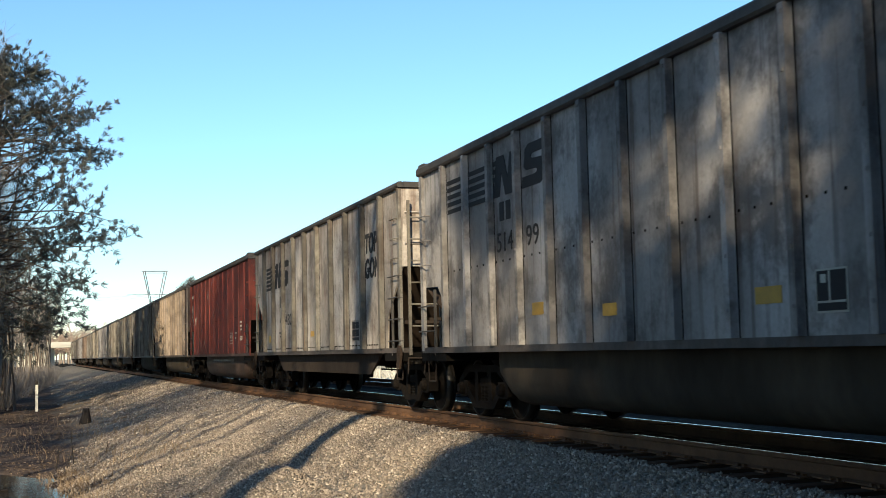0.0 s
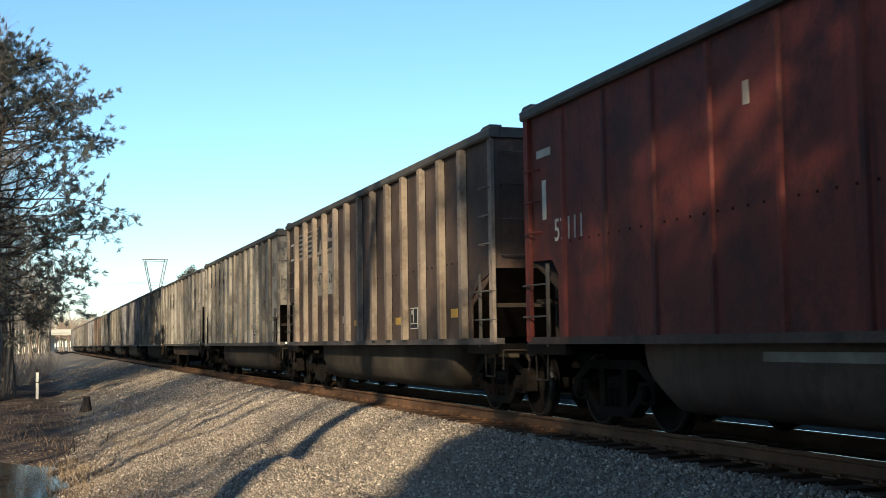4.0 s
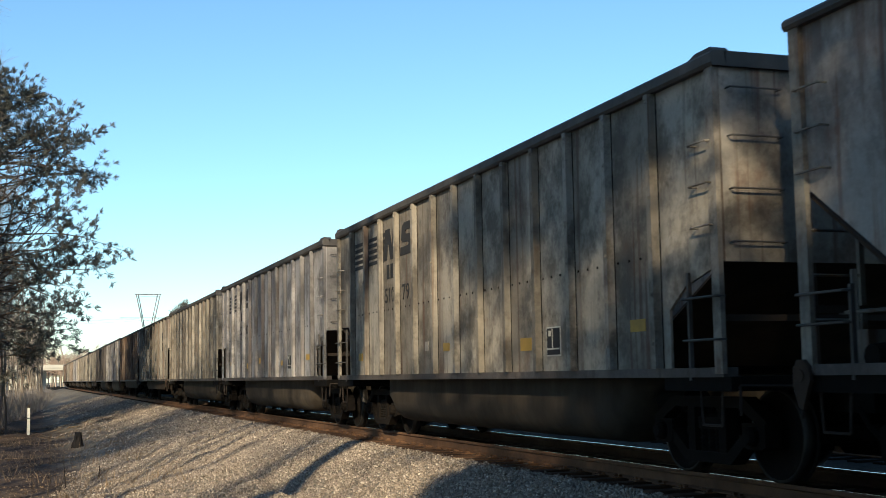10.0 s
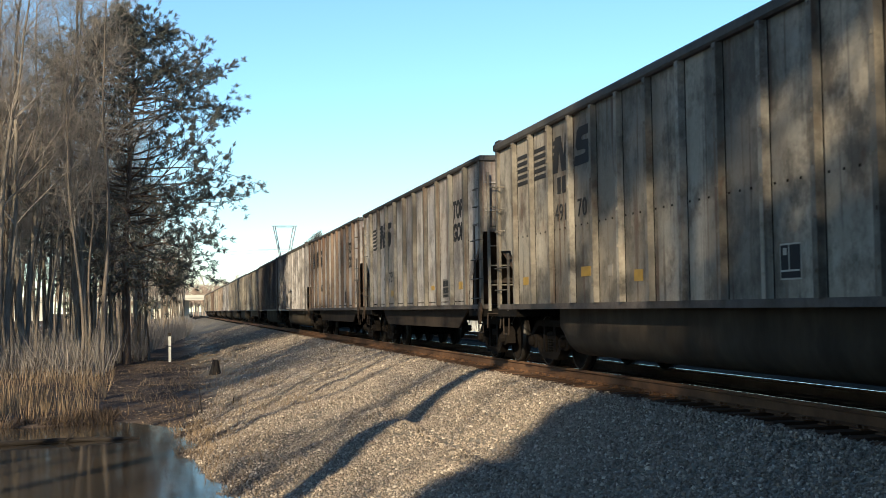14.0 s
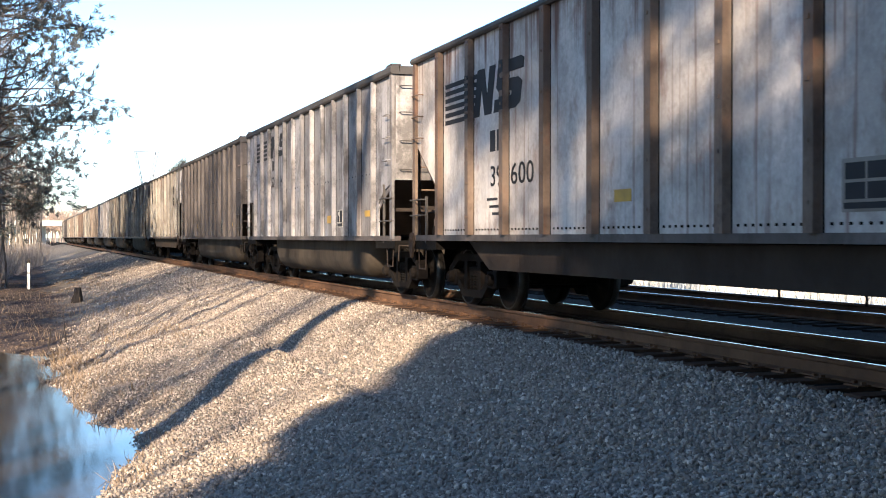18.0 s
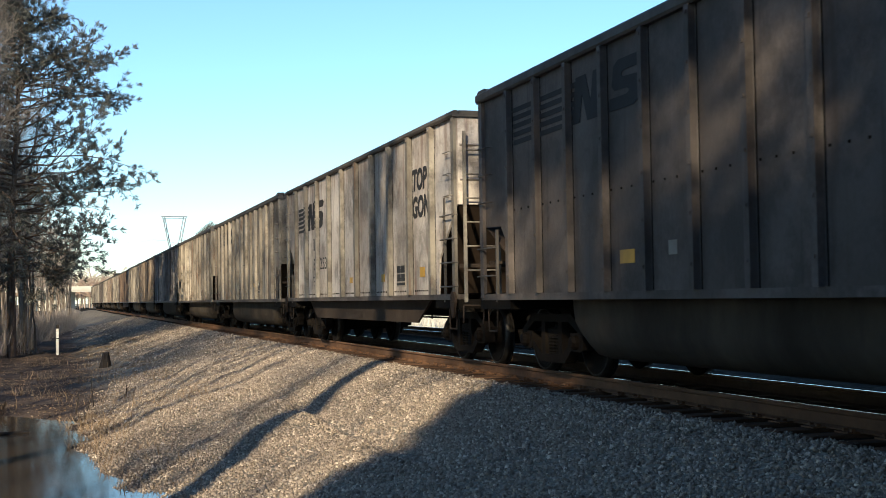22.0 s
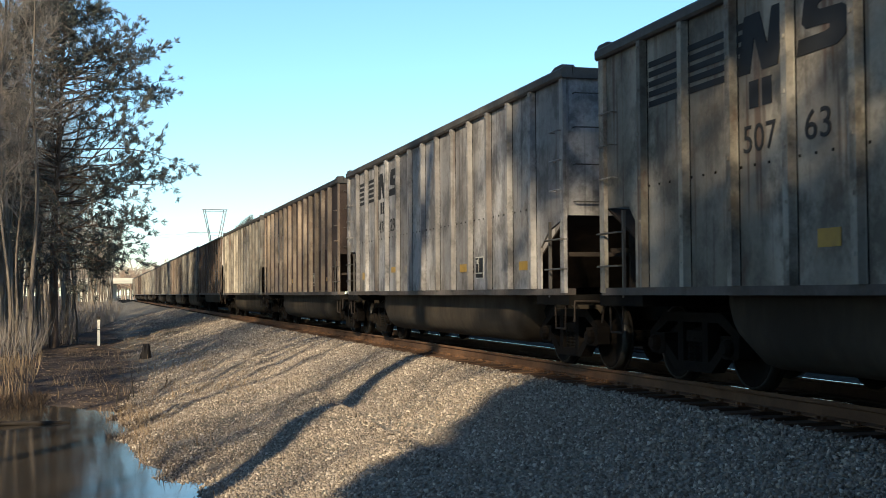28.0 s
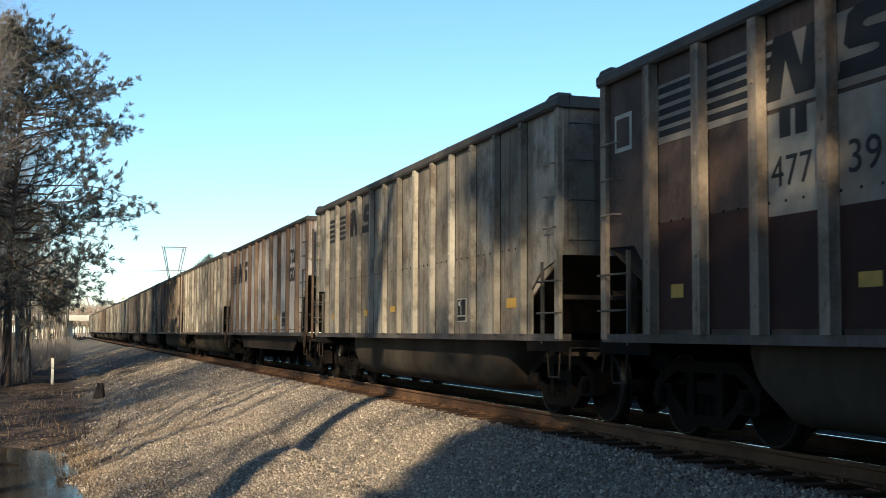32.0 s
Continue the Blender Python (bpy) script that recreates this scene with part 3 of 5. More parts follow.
def tub_geo():
    """The rounded tub that hangs between the trucks of a coal gondola."""
    g = Geo()
    sec = [(-1.36, 1.05), (-1.36, 0.62), (-1.3, 0.46), (-1.18, 0.34), (-1.0, 0.28), (1.0, 0.28), (1.18, 0.34), (1.3, 0.46), (1.36, 0.62), (1.36, 1.05)]
    stops = [(-4.95, 0.25), (-4.75, 0.7), (-4.35, 1.0), (-1.5, 1.0), (1.5, 1.0), (4.35, 1.0), (4.75, 0.7), (4.95, 0.25)]
    verts = [(x * (0.9 + 0.1 * k), y, 1.05 - (1.05 - z) * k) for y, k in stops for x, z in sec]
    n = len(sec)
    faces = [(j * n + i, j * n + i + 1, (j + 1) * n + i + 1, (j + 1) * n + i) for j in range(len(stops) - 1) for i in range(n - 1)]
    g.face_set(verts, faces + [tuple(range(n)), tuple(range((len(stops) - 1) * n, len(stops) * n))])
    return g


def u_rod(g, y0, y1, z, x, out, r=0.011):
    """A grab iron along y, standing off the side."""
    g.rod((x, y0, z), (x - out, y0, z), r, 5).rod((x, y1, z), (x - out, y1, z), r, 5).rod((x - out, y0, z), (x - out, y1, z), r, 5)


def build_car(kind, paint, rib_paint):
    """kind: tub (ribbed gondola with a tub below), deep (flat floor, deep sill), smooth (tub, bare sides)."""
    labels = {
        "tub": f"sooty {paint.replace('_', '-')} ribbed steel coal gondola with rounded tub",
        "deep": f"streaked {paint.replace('_', '-')} ribbed coal gondola with deep dark sills",
        "smooth": "faded red smooth-sided coal gondola with rounded tub",
    }
    car = tagged(new("coal_gondola"), labels[kind], "rail car", "cars of the coal train")
    m, rm = PAINT[paint], PAINT[rib_paint]
    deep = kind == "deep"
    z0, z1 = (1.13, 3.94) if deep else (1.12, 3.945)
    if deep:
        outline = [(-HALF, z1), (-HALF, 2.55), (-6.5, 1.72), (-6.42, z0), (6.12, z0), (6.12, 1.72), (HALF, 2.65), (HALF, z1)]
        ribs, rw, rd = [-6.2 + i * 1.366 for i in range(10)], 0.15, 0.09
    else:
        outline = [(-HALF, z1), (-HALF, 2.1), (-6.75, 1.92), (-6.42, 1.7), (-6.42, z0), (6.52, z0), (6.52, 1.9), (6.7, 2.08), (HALF, 2.1), (HALF, z1)]
        ribs, rw, rd = [-6.2 + i * 1.035 for i in range(13)], (0.155 if rib_paint == "tan" else 0.105), (0.1 if rib_paint == "tan" else 0.085)
    for s in (-1, 1):
        part("side_sheet", Geo().slab(outline, s * WIDE, s * (WIDE - 0.03)), m, car, "soot-streaked side sheet")
    if kind != "smooth":
        key = f"rib_{kind}_{rw}"
        for y in ribs:
            part("seam", shared(f"seam_{kind}_{rw}", lambda: Geo().box(-WIDE - 0.003, -WIDE + 0.002, -rw / 2 - 0.028, rw / 2 + 0.028, z0, z1), M_UNDER), None, car, "dark seam beside the rib", at=(0, y, 0))
            part("rib", shared(key, lambda: rib_geo(z0, z1, rw, rd), rm), None, car, at=(0, y, 0))
            part("rib", shared(key, lambda: rib_geo(z0, z1, rw, rd), rm), None, car, at=(0, y, 0)).rotation_euler = (0, 0, math.pi)
    else:
        for y in np.arange(-6.35, 6.4, 1.15):
            part("seam", shared("seam", lambda: Geo().slab([(-WIDE + 0.002, -0.06), (-WIDE - 0.03, -0.03), (-WIDE - 0.03, 0.03), (-WIDE + 0.002, 0.06)], 1.12, 3.92, "z"), m), None, car, at=(0, float(y), 0))
    # floor and slope sheets, dark inside
    zc = 2.55 if deep else 2.1
    part("floor_sheet", Geo().box(-WIDE + 0.04, WIDE - 0.04, -5.4, 5.4, z0 + 0.02, z0 + 0.08), M_INSIDE, car)
    for s in (-1, 1):
        slope = Geo().slab([(s * (HALF - 0.02), zc), (s * (HALF - 0.08), zc), (s * 5.41, z0 + 0.02), (s * 5.47, z0 + 0.02)], -WIDE + 0.035, WIDE - 0.035)
        part("slope_sheet", slope, M_SLOPE, car, "dark coal-dusted slope sheet")
    for s in (-1, 1):
        end = Geo().box(-WIDE + 0.031, WIDE - 0.031, min(s * HALF, s * (HALF - 0.03)), max(s * HALF, s * (HALF - 0.03)), zc, z1)
        sheet = part("end_sheet", end, m, car)
        for z in (2.95, 3.5) if deep else ():
            part("end_rib", shared(f"end_rib_{s}", lambda: Geo().slab([(-0.035, 0.0), (0.0, -0.025), (0.0, 0.025)], -WIDE + 0.06, WIDE - 0.06) if s < 0 else Geo().slab([(0.035, 0.0), (0.0, -0.025), (0.0, 0.025)], -WIDE + 0.06, WIDE - 0.06), m), None, sheet, at=(0, s * HALF, z))
        for z in () if deep else (2.28, 2.78, 3.28, 3.74):
            bar = Geo()
            for a, b in (((-1.5, 0, z), (-1.5, s * 0.08, z)), ((-0.95, 0, z), (-0.95, s * 0.08, z)), ((-1.5, s * 0.08, z), (-0.95, s * 0.08, z))):
                bar.rod(a, b, 0.01, 5)
            part("end_grab", bar, M_CHORD, sheet, "worn steel hand hold", at=(0, s * HALF, 0))
        if deep:
            stile = Geo().box(-1.53, -1.48, s * (HALF + 0.12) - 0.02, s * (HALF + 0.12) + 0.02, 1.0, 3.7)
            ladder = part("end_ladder", stile, rm, car)
            part("stile", Geo().box(-0.97, -0.92, s * (HALF + 0.12) - 0.02, s * (HALF + 0.12) + 0.02, 1.0, 3.7), rm, ladder)
            for z in np.arange(1.5, 3.6, 0.38):
                part("rung", shared("rung", lambda: Geo().rod((-1.5, 0, 0), (-0.95, 0, 0), 0.014, 5), rm), None, ladder, at=(0, s * (HALF + 0.12), z))
        for x in (-1, 1):
            part("corner_post", Geo().box(min(x * WIDE, x * (WIDE + 0.05)), max(x * WIDE, x * (WIDE + 0.05)), s * (HALF - 0.06) - 0.07, s * (HALF - 0.06) + 0.07, 1.06, z1), rm, car)
        plat = Geo().box(-1.62, 1.62, min(s * 6.3, s * (HALF + 0.1)), max(s * 6.3, s * (HALF + 0.1)), 0.9, z0 - 0.085)
        plat.box(-0.35, 0.35, min(s * 6.5, s * 7.9), max(s * 6.5, s * 7.9), 0.68, 0.98)
        part("end_platform", plat, M_UNDER, car)
        if deep:
            foot = Geo().slab([(-0.12, 0.02), (-0.1, 0.13), (-0.03, 0.19), (0.05, 0.19), (0.11, 0.12), (0.12, -0.02), (0.05, -0.2), (-0.01, -0.22), (-0.05, -0.12)], -0.02, 0.02)
            foot.rod((-0.03, 0.0, 0.06), (0.03, 0.0, 0.06), 0.05, 8)
            part("corner_bracket", foot, M_SLOPE, car, "cast bracket at the foot of the corner post", at=(-WIDE - 0.07, s * (HALF - 0.02), 0.98))
        if deep and s > 0:
            gear = Geo().rod((-1.3, 7.2, 1.0), (-1.3, 7.2, 1.9), 0.03, 6).rod((-1.3, 6.5, 1.55), (-1.3, 7.4, 1.55), 0.018, 5)
            gear.box(-1.38, -1.2, 6.95, 7.15, 1.0, 1.4)
            stand = part("brake_stand", gear, rm, car, "dirty brake valve and hand rail")
            part("valve_body", Geo().lathe([(-0.16, 0.0), (-0.16, 0.1), (0.1, 0.13), (0.1, 0.0)], 10), M_TRUCK, stand, at=(-1.35, 6.75, 1.18))
        for x in (-0.62, 0.62):
            part("end_stanchion", shared(f"stanchion_{kind}", lambda: Geo().slab([(-0.05, -0.03), (0.05, -0.03), (0.05, 0.03), (0.035, 0.03), (0.035, -0.015), (-0.035, -0.015), (-0.035, 0.03), (-0.05, 0.03)], 1.0, zc, "z"), M_SILL), None, car, at=(x, s * (HALF - 0.05), 0))
        part("end_bar", shared("end_bar", lambda: Geo().box(-1.55, 1.55, -0.02, 0.02, -0.03, 0.03), M_SILL), None, car, at=(0, s * (HALF - 0.1), 1.58))
        lever = Geo().rod((-1.55, 0, 0.95), (-0.5, 0, 0.93), 0.014, 5).rod((-0.5, 0, 0.93), (-0.12, s * 0.12, 0.9), 0.014, 5).rod((-1.55, 0, 0.95), (-1.57, s * 0.03, 0.68), 0.014, 5)
        part("uncoupling_lever", lever, M_SILL, car, at=(0, s * (HALF + 0.13), 0))
        for x in (-1, 1):
            step = Geo()
            for a, b in (((0, -0.2, 0.02), (0, -0.17, -0.34)), ((0, 0.2, 0.02), (0, 0.17, -0.34)), ((0, -0.17, -0.34), (0, 0.17, -0.34))):
                step.rod(a, b, 0.013, 5)
            part("sill_step", step, M_SILL, car, "bent steel stirrup step", at=(x * (WIDE - 0.02), s * (HALF - 0.32), 0.92))
        coupler = Geo().box(-0.09, 0.09, min(s * 7.7, s * 8.0), max(s * 7.7, s * 8.0), 0.72, 0.9)
        coupler.slab([(-0.2, s * 7.95), (-0.16, s * 8.1), (0.06, s * 8.13), (0.2, s * 8.03), (0.18, s * 7.93)], 0.66, 0.96, "z")
        part("coupler", coupler, M_TRUCK, car, "rusty knuckle coupler")
        hose = Geo()
        pts = [(-0.45, s * 7.8, 0.74), (-0.43, s * 7.93, 0.55), (-0.36, s * 8.02, 0.42), (-0.26, s * 8.07, 0.38)]
        for a, b in zip(pts, pts[1:]):
            hose.rod(a, b, 0.025, 6)
        part("air_hose", hose, M_UNDER, car)
        # ladder at the side, in the open corner
        lad = Geo()
        yy = s * (HALF - 0.62)
        lad.box(-WIDE - 0.03, -WIDE + 0.01, yy - 0.017, yy + 0.017, 1.0, 1.75 if deep and s > 0 else zc + (0.15 if deep else -0.06))
        zs = (np.arange(1.25, zc, 0.38) if s < 0 else (1.45, 1.7)) if deep else (1.38, 1.78)
        for z in zs:
            u_rod(lad, yy, s * HALF, z, -WIDE + 0.01, 0.1, 0.013)
        part("side_ladder", lad, M_CHORD, car, "worn steel ladder with thin rungs")
        for z in (2.45, 2.85, 3.25) if not deep else (2.7, 3.05, 3.4):
            grab = Geo()
            u_rod(grab, yy + 0.2 * s, s * (HALF - 0.08), z, -WIDE, 0.09)
            part("grab_iron", grab, rm, car)
    # top rim
    rim, h, t = Geo(), (0.1 if deep else 0.145), (0.1 if deep else 0.15)
    o = [(-WIDE - 0.06, z1), (-WIDE - 0.08, z1 + 0.03), (-WIDE - 0.08, z1 + h - 0.03), (-WIDE - 0.05, z1 + h), (-WIDE + t - 0.08, z1 + h), (-WIDE + t - 0.06, z1)]
    rim.slab(o, -HALF - 0.05, HALF + 0.05, "y").slab([(-x, z) for x, z in o], -HALF - 0.05, HALF + 0.05, "y")
    for s in (-1, 1):
        rim.box(-WIDE + t - 0.06, WIDE - t + 0.06, min(s * (HALF + 0.05), s * (HALF - 0.08)), max(s * (HALF + 0.05), s * (HALF - 0.08)), z1, z1 + h)
        if not deep:
            rim.slab([(s * (HALF + 0.05), z1 + h), (s * HALF, z1 + h + 0.04), (s * (HALF - 0.28), z1 + h + 0.04), (s * (HALF - 0.42), z1 + h)], -WIDE - 0.05, -WIDE + 0.12)
    part("top_rim", rim, M_CHORD, car, "dark steel top rim")
    sill = Geo()
    for s in (-1, 1):
        sill.box(min(s * (WIDE - 0.12), s * (WIDE + 0.04)), max(s * (WIDE - 0.12), s * (WIDE + 0.04)), -HALF, HALF, z0 - 0.09, z0)
    part("side_sill", sill, PAINT["brown"] if kind == "smooth" else PAINT["dark"], car, "dark grimy side sill")
    if deep:
        for s in (-1, 1):
            part("deep_sill", Geo().slab([(-5.35, z0 - 0.101), (-4.5, 0.63), (4.5, 0.63), (5.35, z0 - 0.101)], s * 1.42, s * 1.38), M_SILL, car, "dark brown grimy deep sill")
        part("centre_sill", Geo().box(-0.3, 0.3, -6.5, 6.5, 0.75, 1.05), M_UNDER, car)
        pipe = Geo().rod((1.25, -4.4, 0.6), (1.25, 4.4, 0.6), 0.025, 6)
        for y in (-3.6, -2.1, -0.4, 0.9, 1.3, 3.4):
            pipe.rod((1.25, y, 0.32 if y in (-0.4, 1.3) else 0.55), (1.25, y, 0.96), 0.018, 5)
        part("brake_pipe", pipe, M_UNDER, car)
        slots = Geo()
        for a in ribs[:-1]:
            for i in range(9):
                y = a + 0.2 + i * 0.12
                slots.box(-WIDE - 0.012, -WIDE + 0.002, y - 0.014, y + 0.014, z0 + 0.06, z0 + 0.085)
        part("riveted_joint", slots, M_UNDER, car)["kind"] = "stuff"
    else:
        part("tub", tub_geo(), M_TUB if kind != "smooth" else PAINT["brown"], car, "grimy rounded bottom tub", True)
        if kind == "smooth":
            part("stripe", Geo().box(-1.385, -1.362, -2.6, 2.4, 0.86, 0.95), M_DUSTY, car, "worn pale stripe along the tub")
        rivets = Geo()
        for y in np.arange(-6.1, 6.4, 0.26):
            rivets.box(-WIDE - 0.008, -WIDE + 0.001, y - 0.013, y + 0.013, 2.26, 2.285)
        part("riveted_joint", rivets, M_UNDER, car)["kind"] = "stuff"
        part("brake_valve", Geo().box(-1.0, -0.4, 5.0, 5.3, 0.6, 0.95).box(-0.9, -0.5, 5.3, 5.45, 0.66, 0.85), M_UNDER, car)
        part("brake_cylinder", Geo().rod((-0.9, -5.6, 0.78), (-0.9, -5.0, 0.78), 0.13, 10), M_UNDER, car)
    for s in (-1, 1):
        build_truck(car, s * 6.15, s)
    return car


def text_mesh(body, size, material, bold=0.0):
    key = ("text", body, size, material.name)
    if key not in SHARED:
        cu = bpy.data.curves.new("lettering", "FONT")
        cu.body, cu.size, cu.extrude, cu.align_x, cu.space_character = body, size, 0.003, "LEFT", 1.05
        cu.offset, cu.shear = bold, 6 * bold
        ob = new("lettering", cu)
        me = bpy.data.meshes.new_from_object(ob.evaluated_get(bpy.context.evaluated_depsgraph_get()))
        bpy.data.objects.remove(ob)
        me.materials.clear()
        me.materials.append(material)
        SHARED[key] = me
    return SHARED[key]


def lettering(car, body, y, z, size, material, squeeze=0.85, x=-WIDE - 0.006, bold=0.0):
    ob = part("lettering", text_mesh(body, size, material, bold), None, car)
    ob.matrix_basis = Matrix(((0, 0, -1, x), (-1, 0, 0, y), (0, 1, 0, z), (0, 0, 0, 1))) @ Matrix.Diagonal((squeeze, 1, 1, 1))
    return ob


def decal(car, name, y, z, w, h, material, label="", x=-WIDE - 0.004):
    key = f"{name}_{w:.2f}_{h:.2f}"
    if (key, material.name) not in SHARED:
        SHARED[key, material.name] = Geo().box(-0.003, 0.003, -w / 2, w / 2, -h / 2, h / 2).mesh(name, material)
    return part(name, SHARED[key, material.name], None, car, label, at=(x, y, z))


def clipped(points, lo, hi):
    """The part of an outline whose first coordinate lies between lo and hi."""
    for sign, limit in ((1, lo), (-1, hi)):
        out = []
        for (a, b), (c, d) in zip(points, points[1:] + points[:1]):
            ina, inc = sign * (a - limit) >= 0, sign * (c - limit) >= 0
            if ina:
                out.append((a, b))
            if ina != inc:
                k = (limit - a) / (c - a)
                out.append((limit, b + k * (d - b)))
        points = out
    return points


def emblem(car, y, z, wide, high, material, stripes, spans, ribs=(), rw=0.0, rd=0.0):
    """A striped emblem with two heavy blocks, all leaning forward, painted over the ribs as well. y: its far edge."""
    lean = 0.25
    curl = [(0, 0), (0.84, 0), (1, 0.1), (1, 0.5), (0.84, 0.6), (0.4, 0.63), (0.33, 0.67), (0.33, 0.72), (0.4, 0.75), (1, 0.75), (1, 0.94), (0.87, 1), (0.16, 1), (0.02, 0.9), (0.02, 0.5), (0.14, 0.4), (0.56, 0.38), (0.65, 0.35), (0.65, 0.29), (0.56, 0.26), (0, 0.26)]
    block = [(0, 0), (0.32, 0), (0.32, 0.6), (0.62, 0), (1, 0), (1, 1), (0.68, 1), (0.68, 0.4), (0.38, 1), (0, 1)]
    n0, n1, s0, s1 = spans
    shapes = [[(s0 + (s1 - s0) * a, b) for a, b in curl], [(n0 + (n1 - n0) * a, b) for a, b in block]]
    for i in range(stripes):
        b, t = i / stripes, (i + 0.6) / stripes
        shapes.append([(-lean * high / wide * b, b), (n0 + 0.01, b), (n0 + 0.01, t), (-lean * high / wide * t, t)])
    root = None
    for i, shape in enumerate(shapes):
        outline = [(y - wide * a - lean * high * b, z + high * b) for a, b in shape]
        geo = Geo().slab(outline, -WIDE - 0.007, -WIDE + 0.001)
        for r in ribs:
            piece = clipped(outline, r - rw / 2 + 0.006, r + rw / 2 - 0.006)
            if len(piece) > 2:
                geo.slab(piece, -WIDE - rd - 0.005, -WIDE - rd + 0.001)
        if root is None:
            root = part("emblem", geo, material, car, "faded striped company emblem")
        else:
            part("emblem_block" if i == 1 else "emblem_stripe", geo, material, root)
    return root


# style, number, yellow squares
CARS = [
    ("tub", "grey", "grey"), ("tub", "blue_grey", "blue_grey"), ("deep", "white", "worn_rib"), ("smooth", "red", "red"), ("tub", "brown", "tan"),
    ("tub", "grey", "grey"), ("deep", "white", "worn_rib"), ("tub", "grey", "grey"), ("tub", "blue_grey", "blue_grey"), ("tub", "grey", "grey"),
    ("deep", "white", "worn_rib"), ("deep", "rusty_white", "rust_rib"), ("tub", "blue_grey", "blue_grey"), ("tub", "dark", "dark"), ("deep", "white", "worn_rib"),
    ("tub", "grey", "grey"), ("tub", "grey", "grey"), ("tub", "blue_grey", "blue_grey"), ("tub", "brown", "tan"), ("tub", "grey", "grey"),
    ("deep", "rusty_white", "rust_rib"), ("tub", "grey", "grey"), ("tub", "brown", "tan"), ("tub", "grey", "grey"), ("tub", "dark", "dark"),
    ("deep", "white", "worn_rib"), ("tub", "grey", "grey"), ("tub", "grey", "grey"), ("tub", "brown", "brown"), ("tub", "grey", "tan"),
    ("tub", "grey", "grey"), ("deep", "white", "worn_rib"), ("tub", "grey", "grey"), ("tub", "blue_grey", "blue_grey"), ("tub", "grey", "grey"), ("tub", "brown", "tan"),
]
NUMBERS = {0: "51499", 1: "41430", 3: "47026", 4: "47015", 5: "41432", 6: "51079", 7: "52482", 8: "49170", 9: "42759", 10: "39600", 11: "52014", 13: "39253", 14: "50218", 15: "50763", 16: "47829", 17: "47739"}
protos, cars = {}, []
for style in CARS:
    if style not in protos:
        protos[style] = build_car(*style)
        cars.append(protos[style])
    else:
        cars.append(copy_thing(protos[style], Matrix.Identity(4)))

